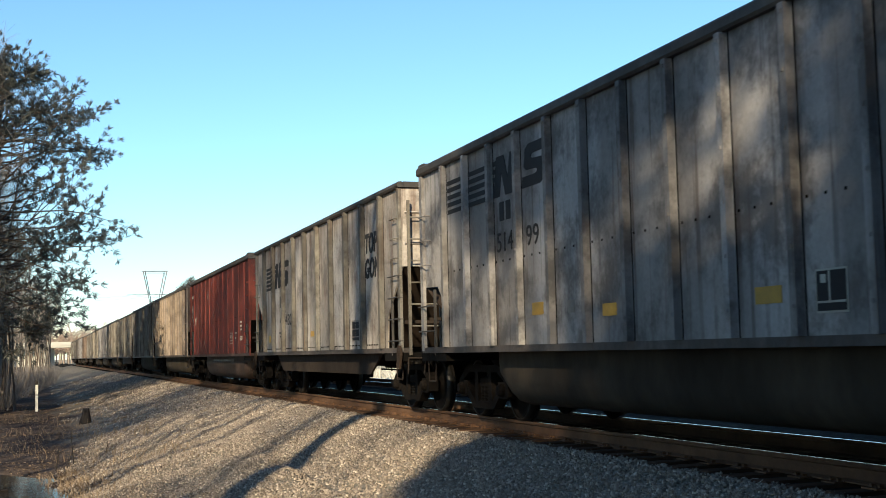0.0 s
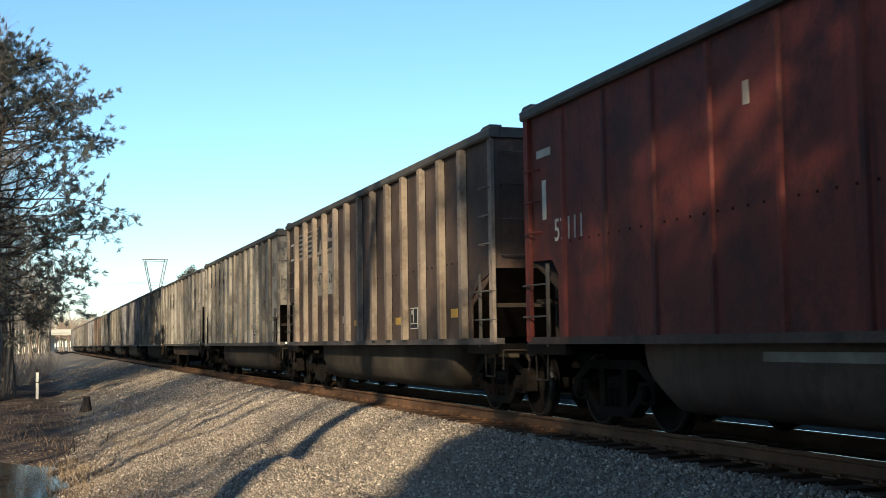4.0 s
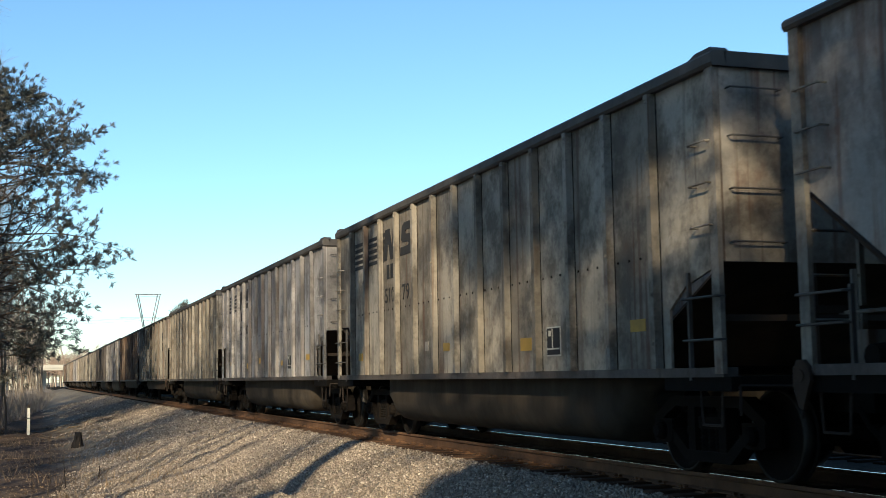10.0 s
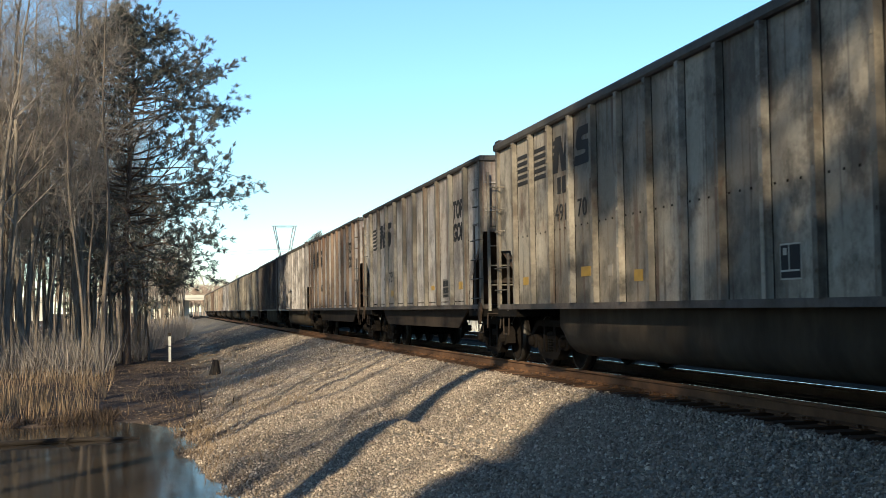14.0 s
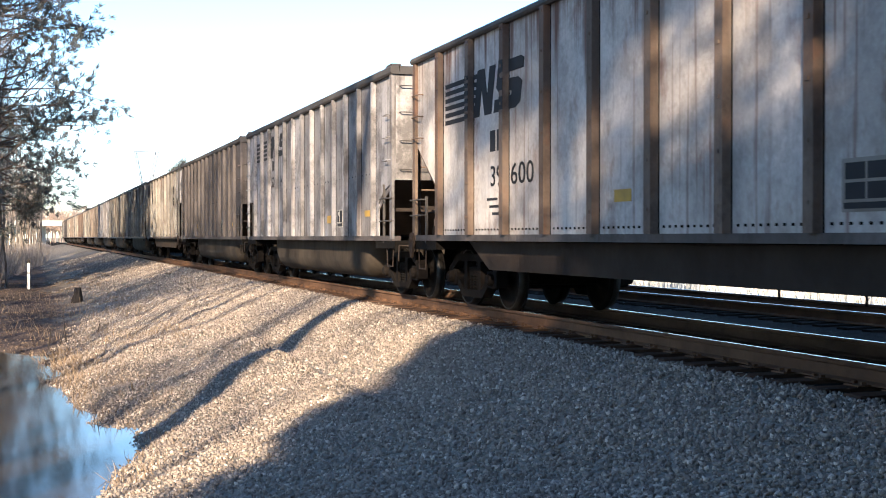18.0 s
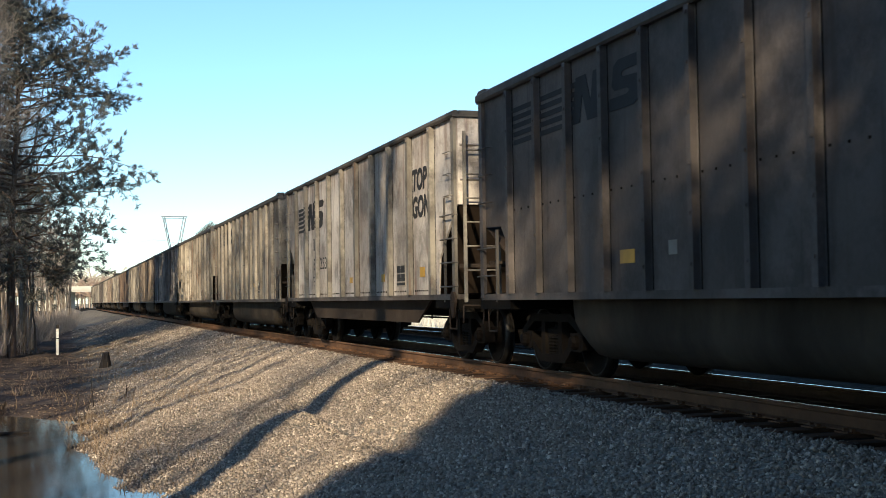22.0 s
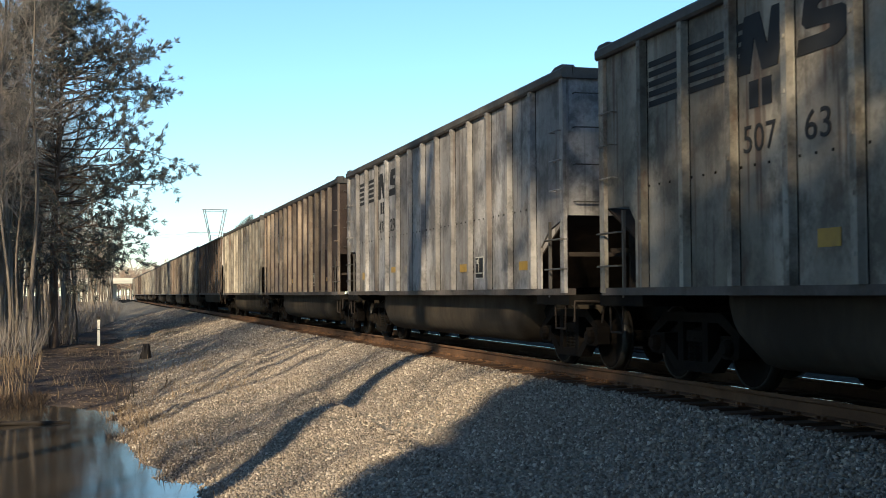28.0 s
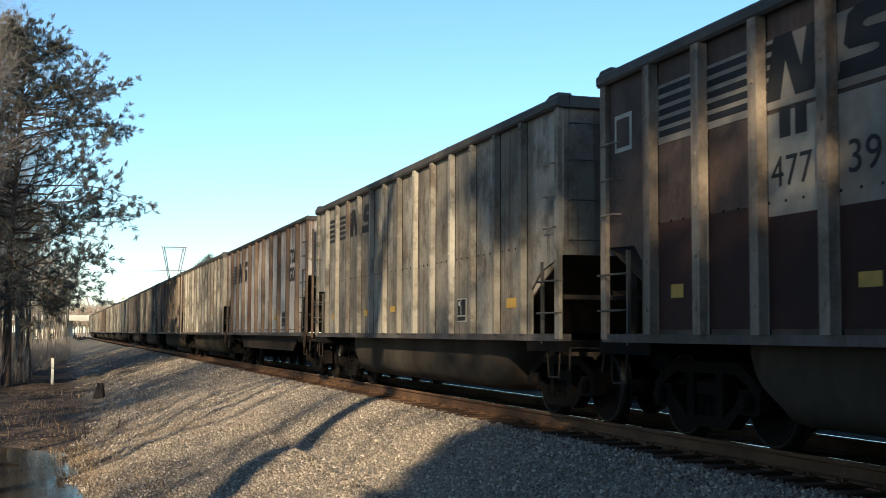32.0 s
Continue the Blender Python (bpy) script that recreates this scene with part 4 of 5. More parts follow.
dice = random.Random(5)
for k, (style, car) in enumerate(zip(CARS, cars), -1):
    kind, paint, ribp = style
    pale = paint in ("brown", "red")
    number = NUMBERS.get(k)
    if kind == "deep":
        emblem(car, 5.9, 2.8, 3.0, 0.66, M_LETTER, 6, (0.42, 0.655, 0.685, 1.0), [-6.2 + i * 1.366 for i in range(10)], 0.15, 0.09)
        for i, w in enumerate((0.19, 0.17)):
            decal(car, "mark_bar", 3.88 - i * 0.25, 2.42, w, 0.29, M_LETTER)
        if number:
            lettering(car, number[:2], 3.98, 1.8, 0.4, M_LETTER, 1.15)
            lettering(car, number[2:], 3.22, 1.8, 0.4, M_LETTER, 1.3)
        lettering(car, "TOP", -4.93, 2.98, 0.5, M_LETTER, 0.88, bold=0.02)
        lettering(car, "GON", -4.91, 2.5, 0.5, M_LETTER, 0.88, bold=0.02)
        for i in range(3):
            decal(car, "small_writing", 3.9 - 0.1 * i, 1.62 - 0.1 * i, 0.4, 0.035, M_LETTER)
        frame_box = decal(car, "data_panel", -4.1, 1.5, 0.6, 0.42, M_DUSTY, "pale-bordered black data panel")
        for py, pz in ((-0.135, 0.11), (0.135, 0.11), (-0.135, -0.045), (0.135, -0.045)):
            decal(frame_box, "panel_field", py, pz, 0.24, 0.13, M_LETTER, x=-0.004)
        decal(frame_box, "panel_line", 0.0, -0.16, 0.54, 0.05, M_LETTER, x=-0.004)
        spots = (5.45, 2.7, -0.05, -2.75, -5.5)
        wy, hy = 0.5, 0.16
    elif kind == "smooth":
        lettering(car, "57111", 6.6, 2.3, 0.4, M_PALE)
        decal(car, "mark_bar", 6.9, 2.85, 0.12, 0.5, M_PALE)
        decal(car, "mark_bar", 6.9, 3.45, 0.45, 0.1, M_PALE)
        for y, z, w in ((-4.55, 1.78, 0.4), (-4.5, 1.62, 0.24), (-5.6, 2.1, 0.4), (-5.6, 1.98, 0.4), (-5.65, 1.86, 0.26)):
            decal(car, "small_writing", y, z, w, 0.055, M_PALE)
        lettering(car, "G527", -5.4, 1.52, 0.2, M_PALE, 1.1)
        p = decal(car, "data_panel", -3.6, 1.62, 0.5, 0.36, M_PALE, "pale outlined data panel")
        decal(p, "panel_field", 0.0, 0.0, 0.46, 0.32, PAINT["red"], x=-0.004)
        decal(p, "panel_line", 0.0, -0.08, 0.46, 0.025, M_PALE, x=-0.008)
        for py in (0.1, -0.02):
            decal(p, "panel_mark", py, 0.05, 0.05, 0.12, M_PALE, x=-0.008)
        decal(car, "repair_patch", 2.2, 3.3, 0.1, 0.22, M_DUSTY, "small pale paint patch")
        spots = ()
    else:
        ink = M_LETTER
        if ribp == "tan":
            for y, w in ((5.7, 0.84), (4.67, 0.84), (3.63, 0.84), (2.6, 0.84)):
                decal(car, "pale_panel", y, 3.4, w, 0.62, M_DUSTY, "pale painted panel behind the emblem", x=-WIDE - 0.002)
            if number:
                for y in (3.63, 2.6):
                    decal(car, "pale_panel", y, 2.6, 0.84, 0.9, M_DUSTY, "pale painted panel behind the number", x=-WIDE - 0.002)
            f = decal(car, "frame_mark", 6.95, 3.35, 0.42, 0.42, M_PALE)
            decal(f, "panel_field", 0.0, 0.0, 0.32, 0.32, PAINT["brown"], x=-0.004)
        if ribp == "tan" and number == "47739":
            for y in [-6.2 + 1.035 * (i + 0.5) for i in range(12)]:
                decal(car, "repainted_band", y, 1.72, 0.87, 1.1, M_MAROON, "dark maroon repainted lower side", x=-WIDE - 0.001)
        emblem(car, 6.1, 3.16, 4.0, 0.56, ink, 5, (0.505, 0.69, 0.77, 0.955))
        if number:
            lettering(car, number[:3], 4.0, 2.4, 0.38, ink, 1.05)
            lettering(car, number[3:], 2.92, 2.4, 0.38, ink, 1.15)
            for i in range(2):
                decal(car, "mark_bar", 3.78 - i * 0.24, 2.95, 0.17, 0.26, ink)
        f = decal(car, "data_panel", -3.52, 1.48, 0.42, 0.36, M_PALE, "white-framed black data panel")
        decal(f, "panel_field", 0.0, 0.0, 0.385, 0.325, M_LETTER, x=-0.004)
        decal(f, "panel_line", 0.02, 0.03, 0.018, 0.26, M_PALE, x=-0.008)
        decal(f, "panel_line", 0.0, -0.09, 0.37, 0.018, M_PALE, x=-0.008)
        decal(f, "panel_mark", 0.1, 0.1, 0.07, 0.07, M_PALE, x=-0.008)
        decal(car, "notice", 1.56, 1.56, 0.18, 0.15, M_DUSTY)
        spots = (5.7, 2.6, 0.53, -2.58, -5.68)
        wy, hy = 0.5, 0.15
    for y in spots:
        if dice.random() < 0.62:
            decal(car, "reflector_square", y + dice.uniform(-0.06, 0.06), 1.5 + dice.uniform(-0.05, 0.08), wy * dice.uniform(0.5, 0.85), hy * dice.uniform(0.7, 1.1), M_YELLOW, "yellow reflective sticker")


# ---- trees ----
def tube_mesh(name, segs, material, sides=4):
    """Tapered tubes from rows of (x0 y0 z0 x1 y1 z1 r0 r1)."""
    s = np.array(segs, float)
    a, b, r0, r1 = s[:, :3], s[:, 3:6], s[:, 6], s[:, 7]
    d = b - a
    d /= np.linalg.norm(d, axis=1)[:, None] + 1e-9
    up = np.where(np.abs(d[:, 2:]) < 0.9, [[0, 0, 1.0]], [[1.0, 0, 0]])
    u = np.cross(d, up)
    u /= np.linalg.norm(u, axis=1)[:, None]
    w = np.cross(d, u)
    ang = np.arange(sides) * 2 * np.pi / sides
    ring = np.cos(ang)[None, :, None] * u[:, None] + np.sin(ang)[None, :, None] * w[:, None]
    verts = np.concatenate([a[:, None] + ring * r0[:, None, None], b[:, None] + ring * r1[:, None, None]], 1)
    i = np.arange(sides)
    f = np.stack([i, (i + 1) % sides, sides + (i + 1) % sides, sides + i], -1)
    faces = (f[None] + 2 * sides * np.arange(len(s))[:, None, None]).reshape(-1, 4)
    me = quick_mesh(name, verts.reshape(-1, 3), faces, material)
    me.shade_smooth()
    return me


def strip_join(name, segs, twigs, material):
    """Limbs as three-sided tubes, the finest twigs as narrow strips, in one mesh."""
    limbs = tube_mesh(name, segs, material, 3)
    n, m = len(limbs.vertices), len(limbs.polygons)
    co, vi = np.empty(3 * n, np.float32), np.empty(4 * m, np.int32)
    limbs.vertices.foreach_get("co", co)
    limbs.polygons.foreach_get("vertices", vi)
    t = np.array(twigs)
    d = t[:, 3:6] - t[:, :3]
    u = np.cross(d, np.random.default_rng(2).normal(size=d.shape))
    u *= (t[:, 6] / np.linalg.norm(u, axis=1))[:, None]
    q = np.stack([t[:, :3] - u, t[:, :3] + u, t[:, 3:6] + u * 0.6, t[:, 3:6] - u * 0.6], 1).reshape(-1, 3)
    verts = np.concatenate([co.reshape(-1, 3), q])
    return quick_mesh(name, verts, np.concatenate([vi.reshape(-1, 4), n + np.arange(len(q)).reshape(-1, 4)]), material)


def bough(rs, segs, p, d, length, r, steps, droop=0.0, wild=0.18):
    """A wandering limb; returns the points on it with its directions."""
    out = []
    for i in range(steps):
        d = d + wild * rs.normal(size=3) + np.array([0, 0, droop])
        d = d / np.linalg.norm(d)
        q = p + d * length / steps
        ra, rb = r * (1 - 0.8 * i / steps), r * (1 - 0.8 * (i + 1) / steps)
        segs.append((*p, *q, ra, rb))
        out.append((q, d, rb))
        p = q
    return out


def bare_tree(seed, high, r, first=0.35, spread=0.3, limbs=20, lean=0.02, fork=False):
    rs = np.random.default_rng(seed)
    trunk, crown, twigs = [], [], []
    p, d = np.zeros(3) - [0, 0, 0.3], np.array([lean * rs.normal(), lean * rs.normal(), 1.0])
    stem = bough(rs, trunk, p, d, high + 0.3, r, 14, 0.03, 0.045)
    if fork:
        q, dd, rr = stem[6]
        stem2 = bough(rs, trunk, q, dd + [0.22, -0.1, 0], high * 0.62, rr * 0.75, 9, 0.05, 0.05)
        stem = stem + stem2
    starts = [s for s in stem if s[0][2] > first * high]
    for _ in range(limbs):
        q, dd, rr = starts[rs.integers(len(starts))]
        az, k = rs.uniform(0, 6.283), 1.0 - 0.55 * q[2] / high
        way = np.array([math.cos(az), math.sin(az), rs.uniform(0.75, 1.7)])
        limb = bough(rs, crown, q, way, spread * high * k * rs.uniform(0.6, 1.2), max(0.012, rr * 0.5), 5, 0.06)
        for q2, d2, r2 in limb[1:]:
            for _ in range(2):
                sub = bough(rs, crown, q2, d2 + 0.8 * rs.normal(size=3), spread * high * k * rs.uniform(0.2, 0.45), max(0.007, r2 * 0.6), 3, 0.05)
                for q3, d3, r3 in sub:
                    for _ in range(3):
                        bough(rs, twigs, q3, d3 + 0.8 * rs.normal(size=3), rs.uniform(0.4, 1.1) * high / 16, 0.0047, 1)
    return trunk, (crown, twigs)


def needle_clumps(rs, centres, ways, size, spikes, material, name, wide=0.06, fan=0.8):
    """Brush-like tufts of flat needles at each centre, pointing along the twig that bears them."""
    c, w = np.repeat(np.array(centres), spikes, 0), np.repeat(np.array(ways), spikes, 0)
    n = len(c)
    d = w + fan * rs.normal(size=(n, 3)) + [0, 0, 0.3]
    d /= np.linalg.norm(d, axis=1)[:, None]
    u = np.cross(d, rs.normal(size=(n, 3)))
    u /= np.linalg.norm(u, axis=1)[:, None]
    L = size * rs.uniform(0.55, 1.25, (n, 1))
    o = c + 0.5 * size * (rs.random((n, 1)) - 0.6) * w + 0.08 * size * rs.normal(size=(n, 3))
    verts = np.stack([o, o + d * L * 0.6 + u * L * wide, o + d * L, o + d * L * 0.6 - u * L * wide], 1)
    return quick_mesh(name, verts.reshape(-1, 3), np.arange(4 * n).reshape(-1, 4), material)


def pine_tree(seed, high, r, first, spread, whorls, spikes=16, size=0.3, wide=0.06, bellied=False):
    rs = np.random.default_rng(seed)
    trunk, limbs, tufts, ways = [], [], [], []
    stem = bough(rs, trunk, np.array([0, 0, -0.3]), np.array([0.01, 0, 1.0]), high + 0.3, r, 16, 0.02, 0.02)
    for _ in range(whorls):
        h = first + (1 - first) * rs.random() ** 0.9
        q = np.array(stem[min(15, int(h * 16))][0]) * [1, 1, 0] + [0, 0, h * high]
        az = rs.uniform(0, 6.283)
        reach = spread * (1.05 - h) ** 0.6 * rs.uniform(0.55, 1.15)
        rise = rs.uniform(0.05, 0.5)
        if bellied:
            reach = spread * np.interp(h, (0.2, 0.265, 0.345, 0.45, 0.56, 0.63, 0.765, 0.87, 1.0), (0.22, 0.5, 0.74, 0.86, 1.0, 0.88, 0.7, 0.38, 0.08)) * rs.uniform(0.75, 1.04)
            rise = rs.uniform(0.0, 0.3) - 0.35 * max(0.0, 0.45 - h) / 0.25
        limb = bough(rs, limbs, q, np.array([math.cos(az), math.sin(az), rise]), reach, 0.05 * r / 0.2, 6, 0.03 if bellied else 0.02, 0.16)
        for j, (q2, d2, r2) in enumerate(limb[1:], 1):
            for _ in range(1 if bellied and j < 3 else 3):
                sub = bough(rs, limbs, q2, d2 + 0.9 * rs.normal(size=3), rs.uniform(0.4, 1.1), 0.014, 2, 0.05)
                for q3, d3, r3 in sub[1:] if bellied and j < 3 else sub:
                    tufts.append(q3)
                    ways.append(d3)
        tufts.append(limb[-1][0])
        ways.append(limb[-1][1])
    return trunk, limbs, needle_clumps(rs, tufts, ways, size, spikes, M_NEEDLE, "needles", wide, 0.55 if bellied else 1.6)


BARE = []
for i in range(7):
    hi = (18, 17, 17, 18, 15, 13, 19)[i]
    tr, cr = bare_tree(20 + i, hi, (0.15, 0.14, 0.12, 0.16, 0.11, 0.08, 0.18)[i], (0.56, 0.38, 0.5, 0.36, 0.28, 0.35, 0.32)[i], (0.2, 0.26, 0.2, 0.27, 0.27, 0.25, 0.27)[i], (20, 23, 18, 24, 20, 15, 24)[i])
    BARE.append((tube_mesh("trunk", tr, M_BARK_PALE if i % 3 == 0 else M_BARK, 6), strip_join("crown", *cr, M_TWIG)))
PINE = []
for i, (hi, first, spread, wh) in enumerate(((16.5, 0.22, 6.8, 190), (15, 0.35, 3.6, 40), (17, 0.42, 4.2, 44), (16, 0.26, 4.6, 31), (11.5, 0.14, 3.5, 120), (16, 0.26, 4.6, 27))):
    tr, li, ne = pine_tree(60 + i, hi, 0.22, first, spread, wh, (22, 18, 18, 22, 16, 22)[i], (0.27, 0.22, 0.22, 0.42, 0.5, 0.42)[i], (0.07, 0.09, 0.09, 0.06, 0.06, 0.06)[i], i == 0)
    PINE.append((tube_mesh("trunk", tr, M_PINEBARK, 6), tube_mesh("limbs", li, M_PINEBARK, 3), ne))


def plant_bare(i, x, y, turn, scale=1.0, z=None):
    if abs(0.866 * x - 0.5 * y + 29.75) < 0.9 and y < 58:
        x -= 2.4
    z = float(ground_z(x, y)) if z is None else z
    root = tagged(new("bare_tree"), "tall slender leafless tree with grey-brown twigs", "tree", "bare trees of the wood")
    root.matrix_world = pose(x, y, z, 0, 0, turn) @ Matrix.Scale(scale, 4)
    part("trunk", BARE[i][0], None, root)
    part("crown", BARE[i][1], None, root)
    return root


def plant_pine(i, x, y, turn, scale=1.0):
    root = tagged(new("pine_tree"), "dark green loblolly pine with open limbs", "tree", "pines of the wood")
    root.matrix_world = pose(x, y, float(ground_z(x, y)), 0, 0, turn) @ Matrix.Scale(scale, 4)
    limbs = [part("trunk", PINE[i][0], None, root), part("crown", PINE[i][1], None, root), part("foliage", PINE[i][2], None, root, "dark green needle tufts")]
    return root


dice = random.Random(11)
# the pine at the wood's edge
plant_pine(0, -2.0, 60, 40, 1.0)
# bare crowns before and above the pine
for i, x, y, turn, k in ((3, -3.6, 56, 20, 1.0), (6, -3.2, 63.5, 75, 1.02), (1, -1.6, 64, 300, 0.84), (4, -2.6, 58, 190, 0.72), (5, -1.0, 62, 190, 0.72)):
    plant_bare(i, x, y, turn, k)
# the wood's face behind the reeds, and the depth behind it
for i in range(150):
    y = 51 + 55 * dice.random() ** 1.7
    edge = -2.2 - 0.012 * (y - 60) + (1.2 if y > 75 else 0)
    x = edge - 0.3 - 16 * dice.random() ** 1.1
    plant_bare(dice.randrange(7), x, y, dice.uniform(0, 360), dice.uniform(0.55, 0.98))
# the edge of the wood along the line, farther on
for i in range(80):
    y = 75 + 170 * dice.random()
    x = -1.6 + 3.0 * min(1.0, (y - 75) / 45) - 9 * dice.random() ** 1.7 + (max(0, y - CURVE_Y) ** 2) / (2 * CURVE_R)
    if dice.random() < 0.12:
        plant_pine(dice.choice((1, 2)), x - 1.5, y, dice.uniform(0, 360), dice.uniform(0.6, 0.85))
    else:
        plant_bare(dice.randrange(7), x, y, dice.uniform(0, 360), dice.uniform(0.55, 0.9))
# trees behind and beside the one who films, which shade the bank and the train
sd, sn = Vector((0.5, 0.866, 0)), Vector((0.866, -0.5, 0))


def upsun(q, d):
    p = sn * q - sd * d
    return p.x, p.y


tr, cr = bare_tree(91, 20, 0.37, 0.55, 0.2, 15, 0.01, True)
fork_tree = tagged(new("bare_tree"), "leafless forked tree beside the ditch", "tree", "bare trees of the wood")
px, py = upsun(-6.42, -2)
fork_tree.matrix_world = pose(px, py, float(ground_z(px, py)), 0, 0, 0)
part("trunk", tube_mesh("trunk", tr, M_BARK, 8), None, fork_tree)
part("crown", strip_join("crown", *cr, M_TWIG), None, fork_tree)
# pines with d of 14 and more are unseen, added to block sky light
for q, d, i, s in ((-1.5, 7, 5, 1.15), (2.3, 9, 3, 0.8), (5.2, 7, 3, 0.85), (8.6, 9, 3, 0.9), (12.5, 7.5, 3, 1.2), (9, 20, 3, 1.2), (14, 22, 3, 1.2), (18, 14, 3, 1.2), (6, 28, 3, 1.1), (17, 30, 3, 1.2), (-2.5, 4, 4, 0.74), (2.4, 5, 4, 0.92), (5.4, 6, 4, 0.78), (8.6, 7, 4, 0.85), (-0.7, 5, 4, 0.78)):
    plant_pine(i, *upsun(q, d), dice.uniform(0, 360) + (269 if i == 5 else 0), s)
for q, d, i, s in ((-5.25, 3, 5, 1.0), (-11.3, -9, 0, 1.0), (-12.2, -7, 2, 1.0), (-13.3, -10, 0, 0.95), (-14.3, -8, 2, 1.1), (-15.5, -11, 5, 1.1), (-17.0, -9, 0, 1.0), (-19.2, -12, 6, 1.0), (-19.9, -11, 0, 1.1), (-21.5, -13, 2, 1.1), (-23.0, -12, 0, 1.0), (-25.0, -15, 3, 0.9), (-27.0, -14, 2, 1.1), (-29.0, -16, 0, 1.0), (-31.5, -15, 1, 1.0)):
    plant_bare(i, *upsun(q, d), dice.uniform(0, 360), s)
for q, d in ((-9.0, 14), (-11.4, -1), (-13.6, 3), (-16, 5), (-1.6, 16), (0.2, 24), (3.4, 20), (7.0, 22), (-3.0, 20), (-18.5, 8), (-7.4, 10)):
    plant_bare(dice.choice((1, 3, 4, 6)), *upsun(q, d), dice.uniform(0, 360), dice.uniform(0.9, 1.1))
for _ in range(16):
    x = dice.uniform(-34, -15)
    plant_bare(dice.randrange(7), x, dice.uniform(8, 48) - 0.3 * (x + 15), dice.uniform(0, 360), dice.uniform(0.8, 1.1))
for _ in range(18):
    y = dice.uniform(12, 46)
    plant_bare(dice.choice((0, 2)), -9.0 - 0.05 * y - dice.uniform(0, 6), y, dice.uniform(0, 360), dice.uniform(0.8, 1.05))
# beyond the tracks
plant_pine(4, 15.0, 126, 0, 0.76)
plant_pine(4, 17.0, 133, 80, 0.76)


def blades(name, xs, ys, high, wide, material, label, category, lean=0.25, seed=3):
    """Upright narrow blades, one object."""
    rs = np.random.default_rng(seed)
    n = len(xs)
    base = np.stack([xs, ys, ground_z(xs, ys) - 0.03], -1)
    h = high * rs.uniform(0.45, 1.15, (n, 1))
    tip = base + np.concatenate([rs.normal(size=(n, 2)) * lean * h, h], 1)
    mid = base * 0.45 + tip * 0.55 - np.concatenate([rs.normal(size=(n, 2)) * 0.06 * h, np.zeros((n, 1))], 1)
    az = rs.uniform(0, 6.283, n)
    u = np.stack([np.cos(az), np.sin(az), 0 * az], -1) * wide * rs.uniform(0.5, 1.3, (n, 1))
    verts = np.stack([base - u, base + u, mid + u * 0.8, mid - u * 0.8, tip + u * 0.15, tip - u * 0.15], 1)
    f = np.array([(0, 1, 2, 3), (3, 2, 4, 5)])
    me = quick_mesh(name, verts.reshape(-1, 3), (f[None] + 6 * np.arange(n)[:, None, None]).reshape(-1, 4), material)
    return tagged(new(name, me), label, category, kind="stuff")


rs = np.random.default_rng(31)
n = 6500
ry = 29.5 + 20 * rs.random(n) ** 1.4
rx = -1.6 - 0.02 * (ry - 30) - 12 * rs.random(n)
clump = np.sin(rx * 1.7 + ry * 0.6) + np.sin(rx * 0.6 - ry * 0.9) + rs.normal(size=n) * 0.6
k = clump > -0.5
blades("dry_reeds", rx[k], ry[k], 0.58, 0.011, M_REED, "tan dry reeds standing at the pond's edge", "reeds", 0.12)
n = 9000
wx, wy = -1.2 + 4.2 * rs.random(n), 24 + 30 * rs.random(n) ** 1.3
k = (np.sin(wx * 2.1 + wy * 0.8) + rs.normal(size=n) * 0.7 > 0.7) & (ground_z(wx, wy) > WATER_Z)
blades("bank_weeds", wx[k][::3], wy[k][::3], 0.3, 0.008, M_REED, "sparse brown weeds on the bank", "weeds", 0.4, 4)
n = 9000
ux, uy = -2.4 - 16 * rs.random(n), 49 + 28 * rs.random(n) ** 1.4
m = 5000
ux = np.concatenate([ux, np.zeros(m)])
uy = np.concatenate([uy, 62 + 150 * rs.random(m)])
ux[n:] = -1.9 + 3.0 * np.clip((uy[n:] - 75) / 45, 0, 1) - 4 * rs.random(m) ** 2 + 0.6
blades("underbrush", ux, uy, 1.7, 0.012, M_TWIG, "brown leafless brush between the trunks", "brush", 0.3, 8)
n = 2500
t = rs.random(n)
wx, wy = 0.5 + 0.5 * rs.normal(size=n), 12.5 + 15 * t
k = ground_z(wx, wy) > WATER_Z - 0.02
blades("shore_grass", wx[k], wy[k], 0.2, 0.006, M_REED, "short dead grass along the water's edge", "grass", 0.5, 5)
n = 5200
wx, wy = -1.2 - 12 * rs.random(n) ** 1.3, 28.6 + 2.6 * rs.random(n)
k = np.abs(ground_z(wx, wy) - WATER_Z) < 0.07
blades("shore_sedge", wx[k], wy[k], 0.3, 0.012, M_SEDGE, "dark dead sedge hanging over the water's edge", "sedge", 0.6, 12)
n = 26000
wx, wy = 16.5 + 40 * rs.random(n) ** 1.6, 4 + 66 * rs.random(n)
blades("field_grass", wx, wy, 0.9, 0.02, M_STRAW, "tall pale dry grass of the sunlit field", "grass", 0.25, 6)

n = 14000
lx, ly = -3 + 6.5 * rs.random(n), 24 + 45 * rs.random(n) ** 1.4
k = ground_z(lx, ly) > WATER_Z
blades("leaf_litter", lx[k], ly[k], 0.05, 0.035, M_REED, "scattered brown dead leaves on the ditch floor", "leaves", 0.9, 9)
n = 5000
lx, ly = 1.2 - 4.5 * rs.random(n), 11.0 + 2.2 * rs.random(n)
k = (ground_z(lx, ly) > WATER_Z - 0.02) & (rs.random(n) < smooth01((ly - 10.8) / 1.4))
blades("leaf_litter", lx[k], ly[k], 0.03, 0.022, M_REED, "scattered brown dead leaves along the near shore", "leaves", 0.9, 19)
log = Geo()
